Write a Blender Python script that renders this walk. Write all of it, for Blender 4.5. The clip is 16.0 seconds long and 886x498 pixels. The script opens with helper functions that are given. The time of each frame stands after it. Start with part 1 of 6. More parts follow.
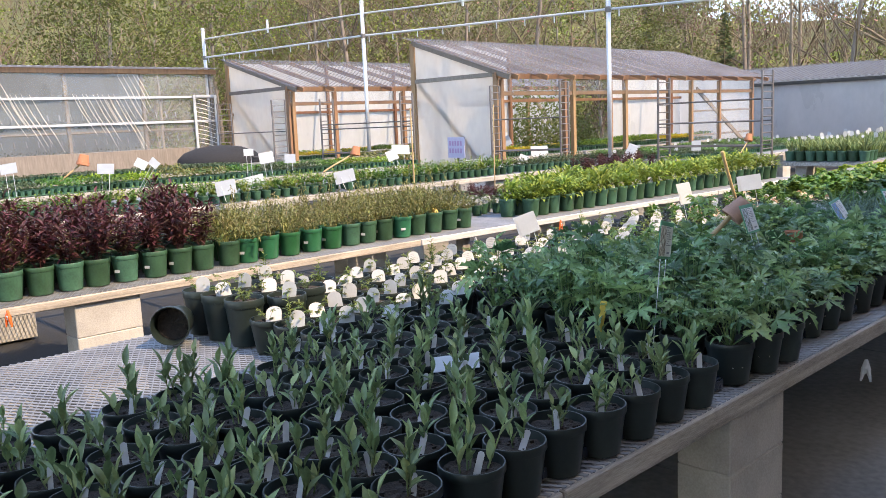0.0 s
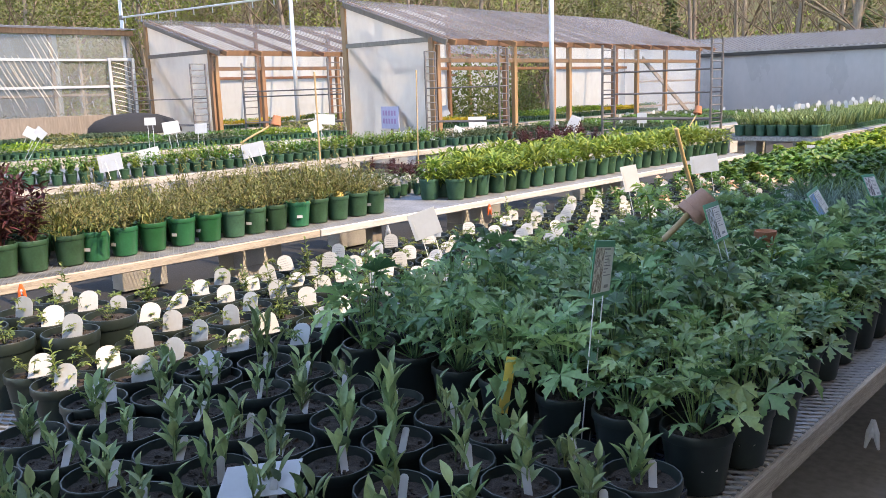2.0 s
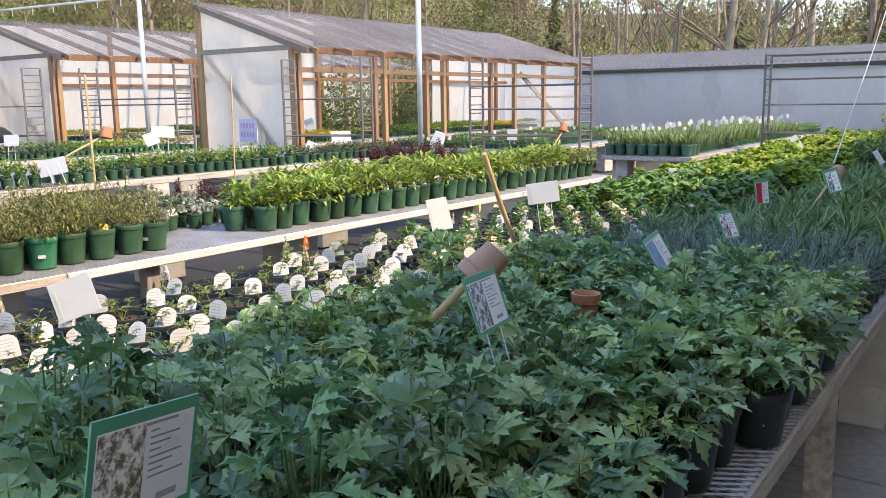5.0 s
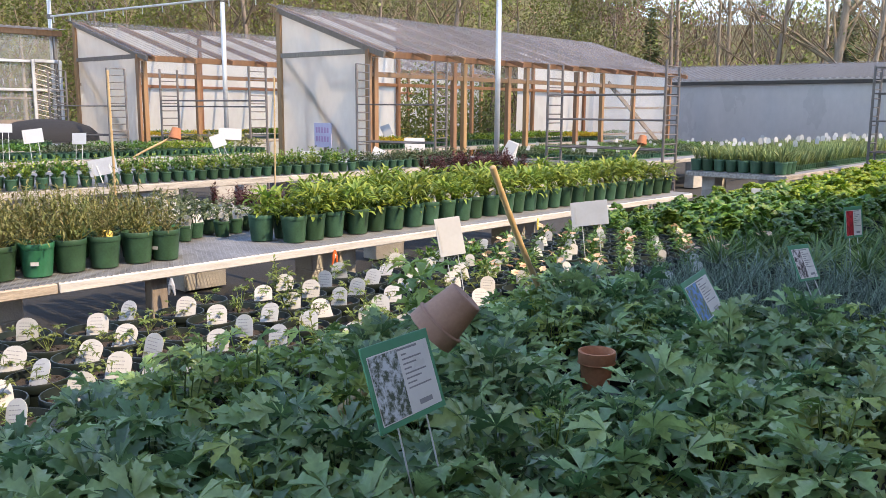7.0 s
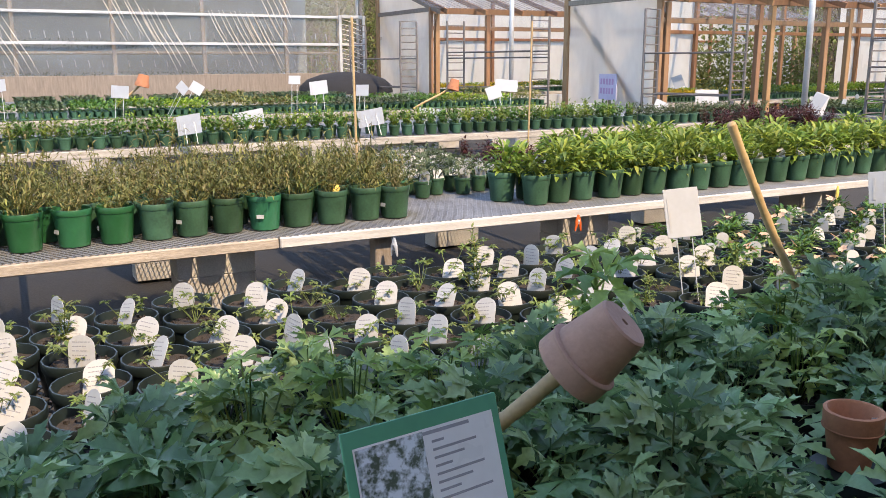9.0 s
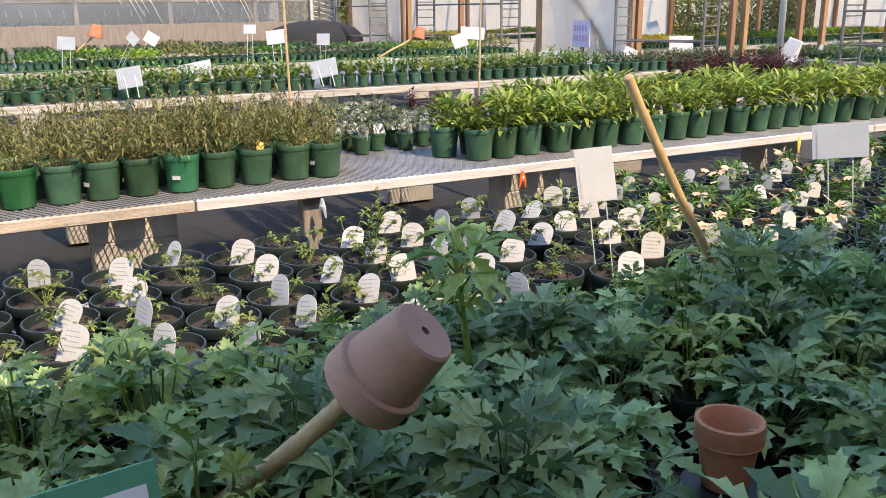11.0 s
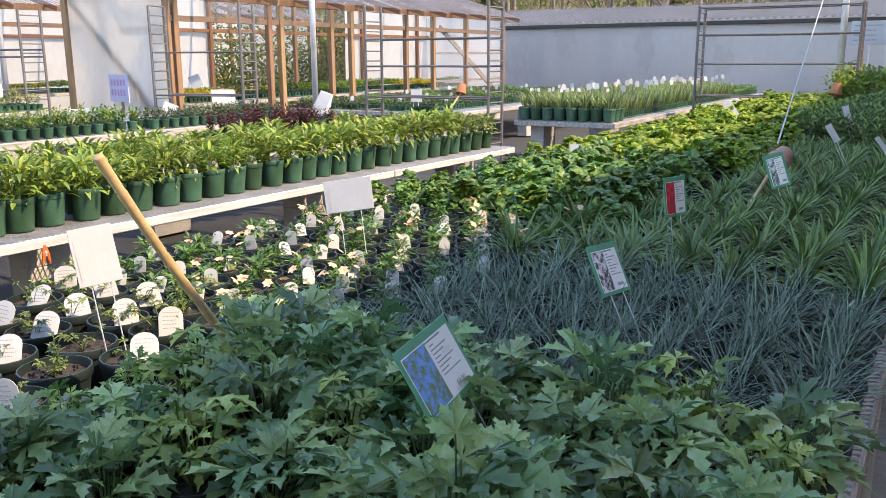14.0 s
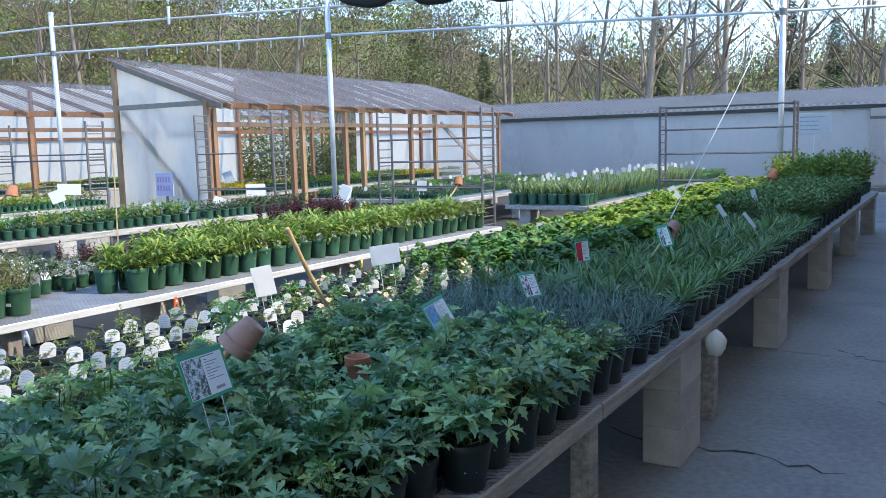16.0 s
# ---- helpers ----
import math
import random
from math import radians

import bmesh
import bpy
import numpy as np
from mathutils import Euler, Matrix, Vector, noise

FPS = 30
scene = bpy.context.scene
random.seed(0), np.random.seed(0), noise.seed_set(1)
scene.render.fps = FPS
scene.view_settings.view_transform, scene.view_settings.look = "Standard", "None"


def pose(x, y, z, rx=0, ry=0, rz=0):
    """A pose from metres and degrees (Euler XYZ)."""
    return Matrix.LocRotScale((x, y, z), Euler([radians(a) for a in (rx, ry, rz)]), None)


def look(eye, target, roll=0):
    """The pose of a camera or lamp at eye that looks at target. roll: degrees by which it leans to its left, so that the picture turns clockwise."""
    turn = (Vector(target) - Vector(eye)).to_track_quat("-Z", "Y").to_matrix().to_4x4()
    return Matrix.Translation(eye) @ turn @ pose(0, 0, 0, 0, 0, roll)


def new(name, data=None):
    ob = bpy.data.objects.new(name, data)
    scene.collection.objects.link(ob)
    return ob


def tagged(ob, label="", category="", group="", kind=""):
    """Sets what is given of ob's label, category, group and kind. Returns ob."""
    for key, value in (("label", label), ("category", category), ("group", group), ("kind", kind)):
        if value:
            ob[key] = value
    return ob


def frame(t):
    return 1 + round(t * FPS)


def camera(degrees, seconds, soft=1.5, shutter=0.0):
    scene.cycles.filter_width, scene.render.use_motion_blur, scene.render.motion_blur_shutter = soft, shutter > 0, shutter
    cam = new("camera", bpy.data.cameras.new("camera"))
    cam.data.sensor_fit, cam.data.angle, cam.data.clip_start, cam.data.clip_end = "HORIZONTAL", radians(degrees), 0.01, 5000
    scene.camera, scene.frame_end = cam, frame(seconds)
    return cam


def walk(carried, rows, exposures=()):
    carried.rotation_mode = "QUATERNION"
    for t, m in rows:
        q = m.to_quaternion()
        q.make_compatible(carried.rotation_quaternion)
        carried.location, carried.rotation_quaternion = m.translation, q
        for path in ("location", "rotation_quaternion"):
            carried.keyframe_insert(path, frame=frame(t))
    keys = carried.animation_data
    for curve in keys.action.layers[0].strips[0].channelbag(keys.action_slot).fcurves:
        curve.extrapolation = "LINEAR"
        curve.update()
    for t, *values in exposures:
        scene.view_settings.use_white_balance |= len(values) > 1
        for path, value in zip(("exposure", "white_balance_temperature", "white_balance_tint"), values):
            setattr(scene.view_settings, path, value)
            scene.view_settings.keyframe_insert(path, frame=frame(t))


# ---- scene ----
cam = camera(55.3, 16.0, soft=0.8)
PATH = [
    (0, (4.801, -4.446, 1.546), (3.384, -3.066, 1.250), -2.5),
    (0.5, (4.660, -4.260, 1.522), (3.255, -2.872, 1.207), -2.5),
    (1, (4.487, -4.032, 1.527), (3.098, -2.632, 1.194), -2.5),
    (1.5, (4.350, -3.781, 1.509), (2.992, -2.356, 1.155), -2.2),
    (2, (4.268, -3.520, 1.525), (2.948, -2.065, 1.154), -1.9),
    (2.5, (4.177, -3.322, 1.512), (2.903, -1.830, 1.121), -1.9),
    (3, (4.081, -3.127, 1.509), (2.853, -1.602, 1.103), -1.9),
    (3.5, (4.023, -2.940, 1.487), (2.843, -1.378, 1.074), -1.7),
    (4, (4.039, -2.708, 1.496), (2.894, -1.118, 1.098), -1.4),
    (4.5, (4.043, -2.538, 1.504), (2.919, -0.923, 1.144), -1.0),
    (7, (3.947, -1.755, 1.473), (2.648, -0.269, 1.148), 0.4),
    (7.5, (3.817, -1.559, 1.473), (2.384, -0.207, 1.131), 0.3),
    (8, (3.729, -1.400, 1.463), (2.136, -0.239, 1.121), 0.2),
    (10.5, (3.676, -0.938, 1.424), (1.936, -0.088, 0.923), -1.3),
    (11, (3.622, -0.849, 1.432), (1.935, 0.117, 0.880), -0.7),
    (11.5, (3.618, -0.797, 1.426), (1.985, 0.268, 0.850), -0.1),
    (12, (3.622, -0.777, 1.438), (2.070, 0.392, 0.859), 0.4),
    (12.5, (3.626, -0.767, 1.444), (2.180, 0.527, 0.889), 0.7),
    (13, (3.632, -0.736, 1.460), (2.344, 0.706, 0.945), 0.5),
    (13.5, (3.662, -0.709, 1.471), (2.525, 0.866, 0.999), 0.3),
    (14, (3.685, -0.698, 1.476), (2.679, 0.972, 1.032), -0.3),
    (14.5, (3.683, -0.675, 1.473), (2.758, 1.046, 1.047), -0.5),
    (15, (3.694, -0.671, 1.476), (2.783, 1.061, 1.064), -1.1),
    (15.25, (3.9419, -1.0919, 1.5186), (3.0113, 0.6406, 1.1542), -1.25),
    (15.5, (4.2, -1.53, 1.563), (3.249, 0.203, 1.248), -1.4),
    (15.75, (4.46, -1.946, 1.5994), (3.4666, -0.2326, 1.319), -1.45),
    (16, (4.7, -2.33, 1.633), (3.6675, -0.6347, 1.3845), -1.5),
]
walk(cam, [(t, look(eye, target, roll)) for t, eye, target, roll in PATH], [(0, 2.45, 9200, 17), (4.5, 2.5, 9300, 17), (7.5, 2.22, 9300, 17), (11, 2.24, 9300, 17), (12.5, 2.3, 9300, 17), (14.6, 2.52, 9300, 18), (15.6, 2.3, 7400, 10), (16, 2.25, 6900, 7)])

# ---- light ----
SUN_AZ, SUN_EL = 12.0, 49.0  # degrees: azimuth from +x towards +y, height
world = bpy.data.worlds.new("sky")
scene.world = world
world.use_nodes = True
wn = world.node_tree.nodes
sky = wn.new("ShaderNodeTexSky")
sky.sky_type, sky.sun_disc = "NISHITA", False
sky.sun_elevation, sky.sun_rotation = radians(SUN_EL), radians(90 - SUN_AZ)
sky.air_density, sky.dust_density, sky.ozone_density = 0.9, 0.05, 6.0
wn["Background"].inputs[1].default_value = 0.15
world.node_tree.links.new(sky.outputs[0], wn["Background"].inputs[0])
sun_data = bpy.data.lights.new("sun", "SUN")
sun_data.energy, sun_data.angle, sun_data.color = 1.52, radians(0.5), (1.0, 0.93, 0.82)
sun = new("sun", sun_data)
sun_dir = Vector((math.cos(radians(SUN_EL)) * math.cos(radians(SUN_AZ)), math.cos(radians(SUN_EL)) * math.sin(radians(SUN_AZ)), math.sin(radians(SUN_EL))))
sun.matrix_world = look(sun_dir * 30, (0, 0, 0))

# ---- geometry builder ----


class Geo:
    """Collects vertices and faces of one mesh."""

    def __init__(self):
        self.v, self.f = [], []

    def add(self, verts, faces, m=None):
        n = len(self.v)
        self.v.extend([tuple(m @ Vector(p)) for p in verts] if m is not None else [tuple(p) for p in verts])
        self.f.extend([tuple(i + n for i in q) for q in faces])
        return self

    def box(self, x0, x1, y0, y1, z0, z1, m=None):
        vs = [(x, y, z) for z in (z0, z1) for y in (y0, y1) for x in (x0, x1)]
        return self.add(vs, [(0, 2, 3, 1), (4, 5, 7, 6), (0, 1, 5, 4), (2, 6, 7, 3), (0, 4, 6, 2), (1, 3, 7, 5)], m)

    def cbox(self, x0, x1, y0, y1, z0, z1, c=0.004, m=None):
        """A box with its edges broken all round."""
        vs, x, y, z = [], (x0, x1), (y0, y1), (z0, z1)
        for k in (0, 1):
            for j in (0, 1):
                for i in (0, 1):
                    sx, sy, sz = c * (1 - 2 * i), c * (1 - 2 * j), c * (1 - 2 * k)
                    vs += [(x[i], y[j] + sy, z[k] + sz), (x[i] + sx, y[j], z[k] + sz), (x[i] + sx, y[j] + sy, z[k])]
        def cn(i, j, k, a):
            return (i + 2 * j + 4 * k) * 3 + a
        fs = []
        for s in (0, 1):
            a = [cn(s, 0, 0, 0), cn(s, 1, 0, 0), cn(s, 1, 1, 0), cn(s, 0, 1, 0)]
            b = [cn(0, s, 0, 1), cn(1, s, 0, 1), cn(1, s, 1, 1), cn(0, s, 1, 1)]
            d = [cn(0, 0, s, 2), cn(1, 0, s, 2), cn(1, 1, s, 2), cn(0, 1, s, 2)]
            fs += [a if s else a[::-1], b[::-1] if s else b, d if s else d[::-1]]
        for j in (0, 1):
            for k in (0, 1):
                q = [cn(0, j, k, 1), cn(1, j, k, 1), cn(1, j, k, 2), cn(0, j, k, 2)]
                fs.append(q if j == k == 1 or (j == 0 and k == 0) and False else q[::-1])
                q = [cn(j, 0, k, 0), cn(j, 1, k, 0), cn(j, 1, k, 2), cn(j, 0, k, 2)]
                fs.append(q)
                q = [cn(j, k, 0, 0), cn(j, k, 1, 0), cn(j, k, 1, 1), cn(j, k, 0, 1)]
                fs.append(q)
        for i in (0, 1):
            for j in (0, 1):
                for k in (0, 1):
                    fs.append((cn(i, j, k, 0), cn(i, j, k, 1), cn(i, j, k, 2)))
        return self.add(vs, fs, m)

    def beam(self, a, b, w, h, c=0.004):
        """A timber from a to b, w across and h deep."""
        a, b = Vector(a), Vector(b)
        d = b - a
        m = Matrix.Translation(a) @ d.to_track_quat("Y", "Z").to_matrix().to_4x4()
        return self.cbox(-w / 2, w / 2, 0, d.length, -h / 2, h / 2, min(c, w / 4, h / 4), m)

    def tube(self, pts, radii, n=6, cap=True):
        pts = [Vector(p) for p in pts]
        if isinstance(radii, (int, float)):
            radii = [radii] * len(pts)
        base = len(self.v)
        for i, p in enumerate(pts):
            d = (pts[min(i + 1, len(pts) - 1)] - pts[max(i - 1, 0)]).normalized()
            u = d.cross(Vector((0.31, 0.17, 0.93)) if abs(d.z) < 0.9 else Vector((1, 0, 0))).normalized()
            w = d.cross(u)
            for k in range(n):
                a = 2 * math.pi * k / n
                self.v.append(tuple(p + (u * math.cos(a) + w * math.sin(a)) * radii[i]))
        for i in range(len(pts) - 1):
            for k in range(n):
                l = (k + 1) % n
                self.f.append((base + i * n + k, base + i * n + l, base + i * n + n + l, base + i * n + n + k))
        if cap:
            self.f.append(tuple(base + k for k in range(n))[::-1])
            self.f.append(tuple(base + (len(pts) - 1) * n + k for k in range(n)))
        return self

    def lathe(self, prof, n=18, m=None, close=False):
        vs = [(r * math.cos(2 * math.pi * k / n), r * math.sin(2 * math.pi * k / n), z) for r, z in prof for k in range(n)]
        fs = [(i * n + k, i * n + (k + 1) % n, (i + 1) * n + (k + 1) % n, (i + 1) * n + k) for i in range(len(prof) - 1) for k in range(n)]
        if close:
            fs += [tuple(range(n))[::-1]]
        return self.add(vs, fs, m)

    def mesh(self, name, mat, smooth=False, crisp=False):
        me = bpy.data.meshes.new(name)
        me.from_pydata(self.v, [], self.f)
        if smooth:
            me.shade_smooth()
            if crisp:
                me.set_sharp_from_angle(angle=radians(35))
        me.materials.append(mat)
        return me


def part(name, geo, mat, parent, label="", smooth=False):
    me = geo if isinstance(geo, bpy.types.Mesh) else geo.mesh(name, mat, smooth)
    ob = new(name, me)
    ob.parent = parent
    if label:
        ob["label"] = label
    return ob


def structure(name, geo, mat, label, smooth=False, category=""):
    ob = new(name, geo.mesh(name, mat, smooth))
    return tagged(ob, label, category or name.split("_")[0], kind="structure")


def empty(name, x, y, z, rz=0.0, label="", category="", group="", kind=""):
    ob = new(name)
    ob.location, ob.rotation_euler = (x, y, z), (0, 0, rz)
    return tagged(ob, label, category, group, kind)


# ---- materials ----


def material(name, colour, rough=0.7, metal=0.0, vary=0.25, scale=8.0, bump=0.2, fine=80.0, stretch=(1, 1, 1), per_object=0.0, second=None, trans=0.0, spec=0.5, alpha=1.0, island=0.0, band=(0.3, 0.7)):
    """A surface with two scales of variation, relief, and a shift from object to object."""
    mat = bpy.data.materials.new(name)
    mat.use_nodes = True
    nt = mat.node_tree
    N, L = nt.nodes, nt.links
    bsdf, out = N["Principled BSDF"], N["Material Output"]
    co = N.new("ShaderNodeTexCoord")
    mp = N.new("ShaderNodeMapping")
    mp.inputs["Scale"].default_value = stretch
    L.new(co.outputs["Object"], mp.inputs[0])
    n1, n2 = N.new("ShaderNodeTexNoise"), N.new("ShaderNodeTexNoise")
    n1.inputs["Scale"].default_value, n2.inputs["Scale"].default_value = scale, fine
    n1.inputs["Detail"].default_value = 5
    n2.inputs["Detail"].default_value = 3
    oi = N.new("ShaderNodeObjectInfo")
    L.new(mp.outputs[0], n1.inputs["Vector"])
    L.new(mp.outputs[0], n2.inputs["Vector"])
    avg = N.new("ShaderNodeMath")
    avg.operation = "MULTIPLY_ADD"
    avg.inputs[1].default_value = 0.4
    L.new(n2.outputs[0], avg.inputs[0])
    half = N.new("ShaderNodeMath")
    half.operation = "MULTIPLY"
    half.inputs[1].default_value = 0.6
    L.new(n1.outputs[0], half.inputs[0])
    L.new(half.outputs[0], avg.inputs[2])
    ramp = N.new("ShaderNodeMapRange")
    ramp.inputs[1].default_value, ramp.inputs[2].default_value = band
    L.new(avg.outputs[0], ramp.inputs[0])
    mix = N.new("ShaderNodeMix")
    mix.data_type = "RGBA"
    c = colour
    d = second or tuple(v * (1 - vary) for v in c)
    e = c if second else tuple(min(1, v * (1 + vary)) for v in c)
    mix.inputs[6].default_value, mix.inputs[7].default_value = (*d, 1), (*e, 1)
    L.new(ramp.outputs[0], mix.inputs[0])
    col = mix.outputs[2]
    if per_object:
        hsv = N.new("ShaderNodeHueSaturation")
        for k, (lo, hi) in {"Value": (1 - per_object, 1 + per_object), "Hue": (0.5 - per_object * 0.06, 0.5 + per_object * 0.06)}.items():
            mr = N.new("ShaderNodeMapRange")
            mr.inputs[3].default_value, mr.inputs[4].default_value = lo, hi
            L.new(oi.outputs["Random"], mr.inputs[0])
            L.new(mr.outputs[0], hsv.inputs[k])
        L.new(col, hsv.inputs["Color"])
        col = hsv.outputs[0]
    if island:
        geo = N.new("ShaderNodeNewGeometry")
        tone = N.new("ShaderNodeHueSaturation")
        for k, (lo, hi) in {"Value": (1 - island, 1 + island), "Hue": (0.5 + island * 0.06, 0.5 - island * 0.11)}.items():
            mr = N.new("ShaderNodeMapRange")
            mr.inputs[3].default_value, mr.inputs[4].default_value = lo, hi
            L.new(geo.outputs["Random Per Island"], mr.inputs[0])
            L.new(mr.outputs[0], tone.inputs[k])
        L.new(col, tone.inputs["Color"])
        col = tone.outputs[0]
    L.new(col, bsdf.inputs["Base Color"])
    rr = N.new("ShaderNodeMapRange")
    rr.inputs[3].default_value, rr.inputs[4].default_value = max(0, rough - 0.12), min(1, rough + 0.12)
    L.new(n1.outputs[0], rr.inputs[0])
    L.new(rr.outputs[0], bsdf.inputs["Roughness"])
    bsdf.inputs["Metallic"].default_value = metal
    bsdf.inputs["Specular IOR Level"].default_value = spec
    if bump:
        bp = N.new("ShaderNodeBump")
        bp.inputs["Strength"].default_value, bp.inputs["Distance"].default_value = bump, 0.01
        L.new(avg.outputs[0], bp.inputs["Height"])
        L.new(bp.outputs[0], bsdf.inputs["Normal"])
    if trans:
        tr = N.new("ShaderNodeBsdfTranslucent")
        L.new(col, tr.inputs[0])
        ms = N.new("ShaderNodeMixShader")
        ms.inputs[0].default_value = trans
        L.new(bsdf.outputs[0], ms.inputs[1])
        L.new(tr.outputs[0], ms.inputs[2])
        L.new(ms.outputs[0], out.inputs[0])
    if alpha < 1:
        tp = N.new("ShaderNodeBsdfTransparent")
        ms2 = N.new("ShaderNodeMixShader")
        ms2.inputs[0].default_value = alpha
        L.new(tp.outputs[0], ms2.inputs[1])
        L.new(out.inputs[0].links[0].from_socket, ms2.inputs[2])
        L.new(ms2.outputs[0], out.inputs[0])
    return mat


def leaf_mat(name, colour, vary=0.3, trans=0.3, rough=0.55, per_object=0.18, second=None, island=0.45):
    """A leaf surface; every leaf takes a tone of its own."""
    return material(name, colour, rough, vary=vary, scale=14, fine=120, bump=0.15, per_object=per_object, trans=trans, spec=0.5, second=second, island=island)


M_CONCRETE = material("concrete_path", (0.19, 0.185, 0.175), 0.75, vary=0.45, scale=0.9, fine=26, bump=0.35)
# Whole ground coloured near black, set for the strip under the benches.
M_GROUND = material("near_black_ground", (0.032, 0.03, 0.028), 0.95, vary=0.4, scale=1.5, fine=60, bump=0.6)
M_BOARD = material("weathered_board", (0.34, 0.305, 0.265), 0.8, vary=0.6, scale=2.5, fine=30, stretch=(14, 1, 14), per_object=0.12, bump=0.3)
M_TIMBER = material("fresh_timber", (0.28, 0.15, 0.075), 0.65, vary=0.3, scale=3, fine=50, stretch=(8, 8, 1), per_object=0.15, bump=0.2)
M_TIMBER_RED = material("red_brown_timber", (0.30, 0.14, 0.07), 0.7, vary=0.35, scale=3, fine=50, stretch=(8, 8, 1), per_object=0.15, bump=0.2)
M_OLDWOOD = material("grey_old_wood", (0.20, 0.16, 0.13), 0.8, vary=0.35, scale=4, fine=50, stretch=(8, 8, 1), per_object=0.15, bump=0.3)
M_BLOCK = material("concrete_block", (0.40, 0.37, 0.33), 0.9, vary=0.25, scale=6, fine=140, bump=0.5, per_object=0.1)
M_MESH = material("galvanised_mesh", (0.30, 0.30, 0.30), 0.5, metal=0.6, vary=0.25, scale=6, fine=60, bump=0.0)
M_STEEL = material("galvanised_steel", (0.55, 0.55, 0.55), 0.5, metal=0.5, vary=0.2, scale=4, fine=60, bump=0.05)
M_RACK = material("dull_rack_steel", (0.15, 0.13, 0.12), 0.6, metal=0.25, vary=0.3, scale=6, fine=60, bump=0.1)
M_POT_BLACK = material("black_green_plastic", (0.012, 0.02, 0.018), 0.42, vary=0.3, scale=12, fine=90, bump=0.05, per_object=0.2)
M_POT_GREEN = material("dark_green_plastic", (0.028, 0.085, 0.045), 0.5, vary=0.35, scale=12, fine=90, bump=0.05, per_object=0.35)
M_POT_BRIGHT = material("bright_green_plastic", (0.012, 0.105, 0.042), 0.4, vary=0.2, scale=12, fine=90, bump=0.05, per_object=0.3)
# Black plastic, coloured bluish to carry the sky's sheen between pots.
M_TRAY = material("blue_sheen_tray_plastic", (0.02, 0.03, 0.05), 0.25, vary=0.3, scale=12, fine=90, bump=0.05)
M_SOIL = material("potting_soil", (0.034, 0.025, 0.019), 0.95, vary=0.7, scale=60, fine=260, bump=0.9)
M_TERRA = material("terracotta", (0.42, 0.16, 0.08), 0.85, vary=0.2, scale=9, fine=120, bump=0.2)
M_TERRA_OLD = material("dusty_terracotta", (0.34, 0.19, 0.14), 0.9, vary=0.18, scale=9, fine=120, bump=0.2)
M_TAG = material("white_plastic_tag", (0.57, 0.57, 0.56), 0.5, vary=0.08, scale=20, fine=90, bump=0.03, trans=0.3)
M_TAG_YELLOW = material("yellow_tag", (0.75, 0.55, 0.12), 0.5, vary=0.1, scale=20, fine=90, bump=0.03)
M_PAPER = material("white_card", (0.58, 0.59, 0.60), 0.45, vary=0.06, scale=10, fine=70, bump=0.03, trans=0.35)
# Lighter copy of the card white, so framed cards read bright in shade.
M_CARD = material("brightened_laminated_card", (0.82, 0.82, 0.80), 0.3, vary=0.05, scale=10, fine=70, bump=0.03, trans=0.2)
M_INK = material("grey_print", (0.30, 0.30, 0.32), 0.6, vary=0.2, bump=0)
M_FRAME_GREEN = material("green_card_frame", (0.05, 0.28, 0.16), 0.45, vary=0.12, bump=0.03)
M_BAMBOO = material("bamboo_cane", (0.42, 0.28, 0.14), 0.6, vary=0.3, scale=14, fine=70, bump=0.2)
M_BLACK = material("black_shade_cloth", (0.012, 0.012, 0.014), 0.9, vary=0.4, scale=20, fine=200, bump=0.6)
M_ORANGE = material("orange_plastic", (0.75, 0.13, 0.03), 0.45, vary=0.15, bump=0.02)
M_CLEARPLAST = material("clear_plastic", (0.75, 0.76, 0.76), 0.25, vary=0.1, bump=0.05, trans=0.3, alpha=0.55)

# ---- film and roofing materials ----


def film(name, colour, see=0.1, trans=0.45, rough=0.3, wrinkle=0.5):
    """Greenhouse film: scatters, lets light through, a little clear."""
    mat = material(name, colour, rough, vary=0.08, scale=1.2, fine=9, stretch=(1, 1, 0.5), bump=wrinkle, trans=trans, spec=0.6, alpha=1 - see)
    return mat


M_FILM = film("milky_greenhouse_film", (0.90, 0.84, 0.76), trans=0.78)
M_FILM_BACK = film("white_backing_film", (0.90, 0.87, 0.81), see=0.04, trans=0.35)
M_FILM_CLEAR = film("clear_greenhouse_film", (0.50, 0.54, 0.58), see=0.83, trans=0.25, rough=0.12, wrinkle=0.8)
M_FILM_TUNNEL = film("wrinkled_tunnel_film", (0.45, 0.47, 0.48), see=0.7, trans=0.3, rough=0.15, wrinkle=0.9)
M_FILM_GREY = film("grey_greenhouse_film", (0.46, 0.44, 0.43), see=0.05, trans=0.25)
M_ROOF = material("grey_corrugated_roofing", (0.22, 0.22, 0.245), 0.5, vary=0.35, scale=0.8, fine=14, bump=0.1, trans=0.6, alpha=0.5)
M_BATTEN = material("grey_batten", (0.38, 0.39, 0.40), 0.6, vary=0.3, scale=3, fine=40, bump=0.2)
# Denser copy of the roofing, to keep direct sun out of the tunnel house.
M_ROOF_DULL = material("dense_tunnel_roofing", (0.24, 0.24, 0.26), 0.6, vary=0.35, scale=0.8, fine=14, bump=0.1, trans=0.4)
M_ROOF_WHITE = material("white_corrugated_roofing", (0.66, 0.67, 0.66), 0.5, vary=0.12, scale=1.0, fine=16, bump=0.1, trans=0.2)
M_FASCIA = material("dark_eave", (0.06, 0.055, 0.05), 0.8, vary=0.3)
M_BARK = material("grey_brown_bark", (0.22, 0.17, 0.13), 0.9, vary=0.4, scale=3, fine=30, stretch=(4, 4, 0.6), bump=0.5, per_object=0.2)
M_TWIG = material("brown_twigs", (0.15, 0.105, 0.07), 0.9, vary=0.4, bump=0.0, per_object=0.25)
